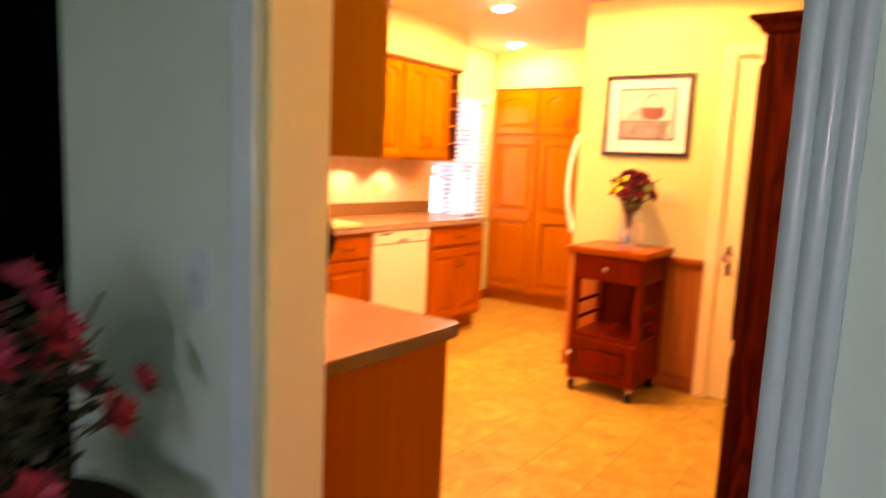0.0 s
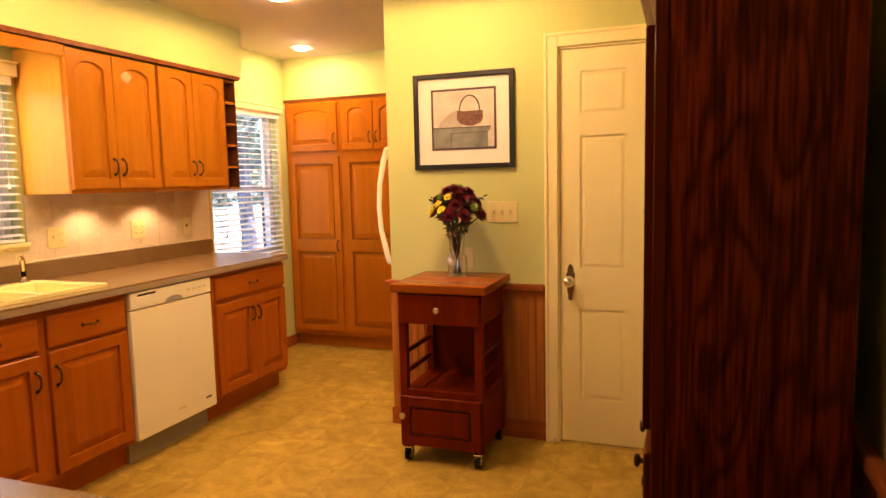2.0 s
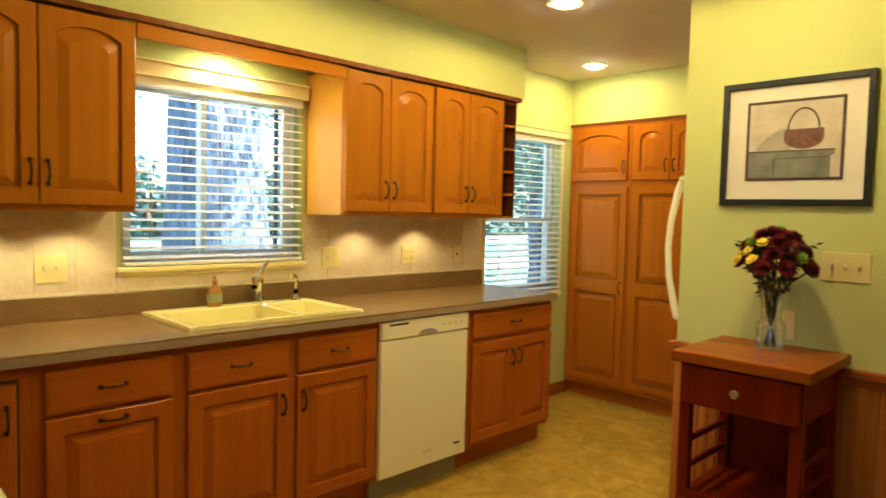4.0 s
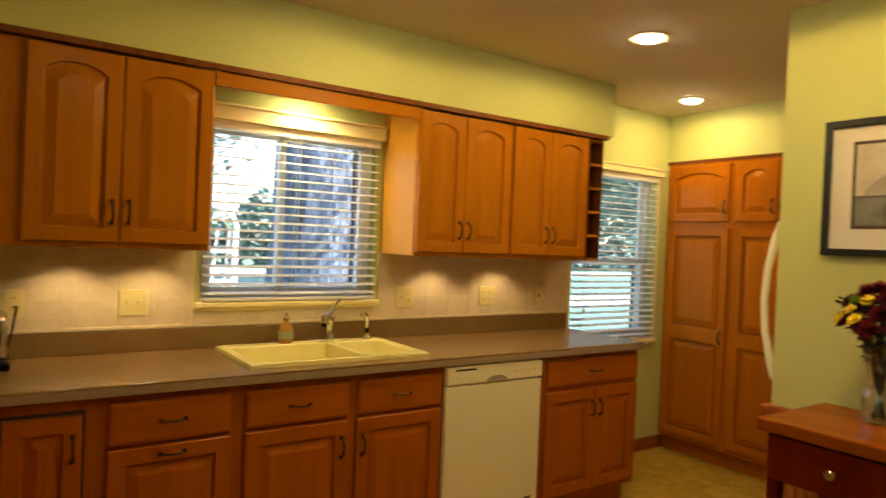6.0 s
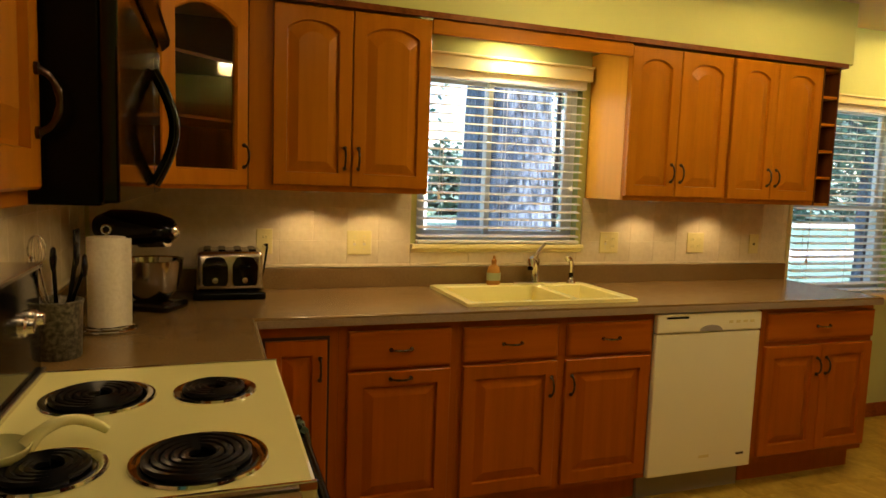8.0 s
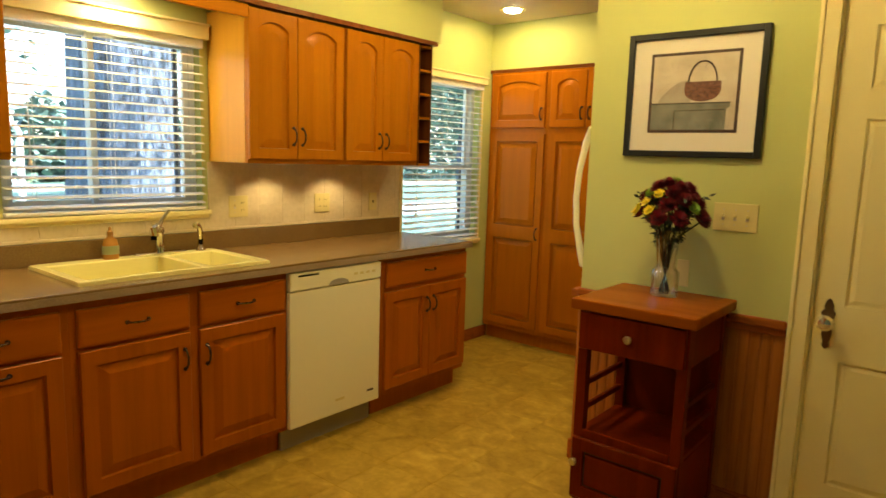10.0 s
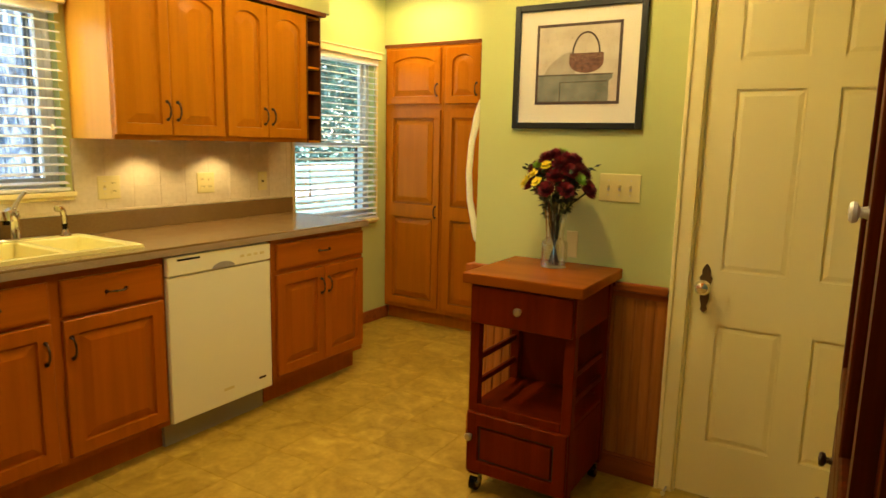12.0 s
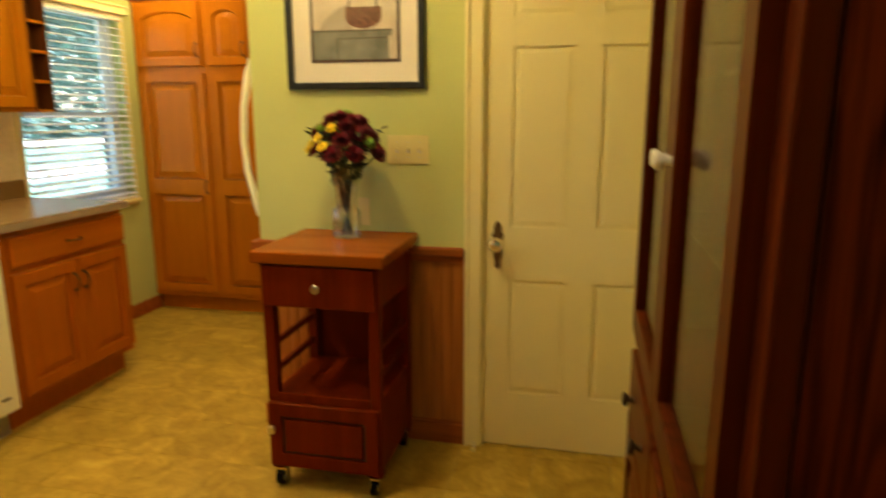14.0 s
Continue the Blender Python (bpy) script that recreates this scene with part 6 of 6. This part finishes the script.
def tree(x, y, r, h, crown, leaves, seed, label, mat="leaf", low=0.4, size=0.14):
    rg = random.Random(seed)
    ob = thing("tree", label, "tree", pose(x, y, -0.6))
    bm = bmesh.new()
    seg, rings = 20, []
    for k in range(13):
        s = k / 12
        rad = r * (1.35 - 0.35 * min(1, s * 5)) * (1 - 0.5 * s)
        rings.append([bm.verts.new((rad * (1 + 0.07 * math.sin(3 * a + k) + rg.uniform(-0.03, 0.03)) * math.cos(a) + 0.05 * math.sin(k), rad * (1 + 0.06 * math.sin(5 * a)) * math.sin(a), s * h * 0.8)) for a in [2 * math.pi * q / seg for q in range(seg)]])
    for a, b in zip(rings, rings[1:]):
        for q in range(seg):
            bm.faces.new((a[q], a[(q + 1) % seg], b[(q + 1) % seg], b[q]))
    part("trunk", bm, "bark", ob, smooth=True)
    ends = []
    for k in range(7):
        a, z = k * 2.4, h * (low + 0.05 * k)
        e = Vector((crown * 0.75 * math.cos(a), crown * 0.75 * math.sin(a), z + h * 0.22))
        part("limb", tube(bmesh.new(), [(0, 0, z), (e.x * 0.4, e.y * 0.4, z + h * 0.08), tuple(e)], r * 0.2, 8, [r * 0.35, r * 0.22, r * 0.07]), "bark", ob, smooth=True)
        ends.append(e)
    bm = bmesh.new()
    centres = ends + [Vector((rg.gauss(0, crown * 0.5), rg.gauss(0, crown * 0.5), h * rg.uniform(low, 1.05))) for _ in range(26)]
    for k in range(leaves):
        c = rg.choice(centres) + Vector((rg.gauss(0, crown * 0.17), rg.gauss(0, crown * 0.17), rg.gauss(0, crown * 0.13)))
        d = Vector((rg.uniform(-1, 1), rg.uniform(-1, 1), rg.uniform(-0.8, 0.4))).normalized()
        s = d.cross(Vector((rg.uniform(-1, 1), rg.uniform(-1, 1), 1))).normalized()
        L = size * rg.uniform(0.6, 1.3)
        bm.faces.new([bm.verts.new(p) for p in (c, c + d * L * 0.5 + s * L * 0.3, c + d * L, c + d * L * 0.5 - s * L * 0.3)])
    part("crown", bm, mat, ob, "crown of many small leaves")
    return ob


tree(-4.0, 4.68, 0.60, 11, 3.2, 5000, 1, "large grey-barked tree close to the house")
tree(-9.5, 2.4, 0.14, 6, 2.2, 2600, 2, "young leafy tree in the garden", low=0.15)
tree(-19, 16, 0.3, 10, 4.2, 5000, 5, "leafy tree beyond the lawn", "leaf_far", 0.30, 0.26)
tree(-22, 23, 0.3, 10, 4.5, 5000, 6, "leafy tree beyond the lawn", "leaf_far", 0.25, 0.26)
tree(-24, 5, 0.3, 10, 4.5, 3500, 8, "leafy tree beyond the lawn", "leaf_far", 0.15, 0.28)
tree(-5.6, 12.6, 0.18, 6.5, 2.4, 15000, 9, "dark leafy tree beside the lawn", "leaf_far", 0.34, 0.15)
bm = bmesh.new()
hg = random.Random(11)
for k in range(16000):
    c = Vector((-38 + hg.gauss(0, 0.8), hg.uniform(-12, 75), 0))
    c.z = hg.uniform(-0.6, (3.0 if c.y < 27 else 9.0) + 1.2 * math.sin(c.y * 1.3))
    d = Vector((hg.uniform(-1, 1), hg.uniform(-1, 1), hg.uniform(-0.6, 0.6))).normalized()
    s = d.cross(Vector((0.2, hg.uniform(-1, 1), 1))).normalized()
    L = hg.uniform(0.5, 1.1)
    bm.faces.new([bm.verts.new(p) for p in (c, c + d * L * 0.5 + s * L * 0.35, c + d * L, c + d * L * 0.5 - s * L * 0.35)])
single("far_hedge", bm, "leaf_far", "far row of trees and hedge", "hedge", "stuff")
ar = thing("garden_arbor", "white painted garden arbor among the shrubs", "arbor", pose(-8.0, 4.05, -0.6))
for y in (0, 0.9):
    part("post", boxes(((-0.04, y - 0.04, 0), (0.04, y + 0.04, 2.1)), bevel=0.005), "blind", ar)
part("arch", tube(bmesh.new(), [(0, 0.45 + 0.47 * math.cos(math.pi * k / 12), 2.08 + 0.4 * math.sin(math.pi * k / 12)) for k in range(13)], 0.04, 8), "blind", ar)
for k in range(5):
    part("slat", boxes(((-0.012, 0.04, 0.7 + 0.25 * k), (0.012, 0.86, 0.76 + 0.25 * k))), "blind", ar)
for k in range(4):
    part("lattice", tube(bmesh.new(), [(0, 0.08 + 0.2 * k, 0.5), (0, 0.20 + 0.2 * k, 2.1)], 0.016, 6), "blind", ar)
hs = thing("house", "neighbouring grey sided house", "house", pose(-26, -9, -0.6))
part("wall", boxes(((-5, 0, 0), (0, 14, 3.0))), "siding", hs)
bm = bmesh.new()
for y0_, y1_ in ((-0.4, 14.4),):
    v = [bm.verts.new(p) for p in ((0.5, y0_, 2.95), (-5.5, y0_, 2.95), (-2.5, y0_, 5.0), (0.5, y1_, 2.95), (-5.5, y1_, 2.95), (-2.5, y1_, 5.0))]
    for q in ((0, 1, 2), (3, 5, 4), (0, 2, 5, 3), (1, 4, 5, 2), (0, 3, 4, 1)):
        bm.faces.new([v[i] for i in q])
part("roof", bm, "roof", hs)
for y in (3, 7, 11):
    w_ = part("window", boxes(((0.0, y, 1.0), (0.05, y + 1.2, 2.2))), "blind", hs)
    part("pane", boxes(((0.04, y + 0.08, 1.08), (0.06, y + 1.12, 2.12))), "screen_frame", w_)

# ---- tile pieces ----
tile_me = finish("floor_tile", box(bmesh.new(), (0.0005, 0.0005, -0.005), (0.3045, 0.3045, 0.0), 0.0008, 1), "floor")
X0, Y0, S = 1.31 - 5 * 0.305, 4.18 - 11 * 0.305, 0.305
for i in range(13):
    for j in range(19):
        x, y = X0 + i * S, Y0 + j * S
        if x > RIGHT or x + S < 0.5 and y < 4.5 and y > 1.5 or x > 2.4 and y > PICY or y > 5.95:
            continue
        part("tile", tile_me, None, FLOOR, at=pose(x, y, FZ))

# Cream wall tiles between worktop and wall cabinets
T = 0.152


def tile_field(name, at, length, z_rows, skip, label):
    ob = thing(name, label, "tiling", at, kind="structure")
    part("grout", boxes(((0, -0.0092, z_rows[0][0]), (length, 0, z_rows[-1][1]))), "grout", ob)
    made = {}
    n = int(length / T) + 1
    for k in range(n):
        u0, u1 = k * T, min((k + 1) * T, length)
        for z0, z1 in z_rows:
            if u1 - u0 < 0.02 or skip(u0, u1, z0, z1):
                continue
            key = (round(u1 - u0, 3), round(z1 - z0, 3))
            if key not in made:
                made[key] = finish("tile", box(bmesh.new(), (0.0007, -0.011, 0.0007), (key[0] - 0.0007, -0.0025, key[1] - 0.0007), 0.0006, 1), "tile")
            part("tile", made[key], None, ob, at=pose(u0, 0, z0))
    part("edge_strip", boxes(((0, -0.014, z_rows[0][0] - 0.016), (length, 0, z_rows[0][0])), bevel=0.004), "tile", ob)
    return ob


ROWS_Z = [(1.025, 1.135), (1.135, 1.287), (1.287, UZ - 0.002)]
tile_field("tiling_west_south", west(0, 0.955), 1.375, ROWS_Z, lambda a, b, c, d: False, "cream glazed wall tiles behind the worktop")
tile_field("tiling_west_north", west(0, 3.271), 1.409, ROWS_Z, lambda a, b, c, d: False, "cream glazed wall tiles beside the sink window")
tile_field("tiling_under_window", west(0, 2.33), 0.95, [(1.025, 1.079)], lambda a, b, c, d: False, "narrow cream tiles under the sink window")
tile_field("tiling_south", south(2.60, BACK), 2.575, [(1.025, 1.135), (1.135, 1.287), (1.287, UZ - 0.002)], lambda a, b, c, d: False, "cream glazed wall tiles behind the stove")
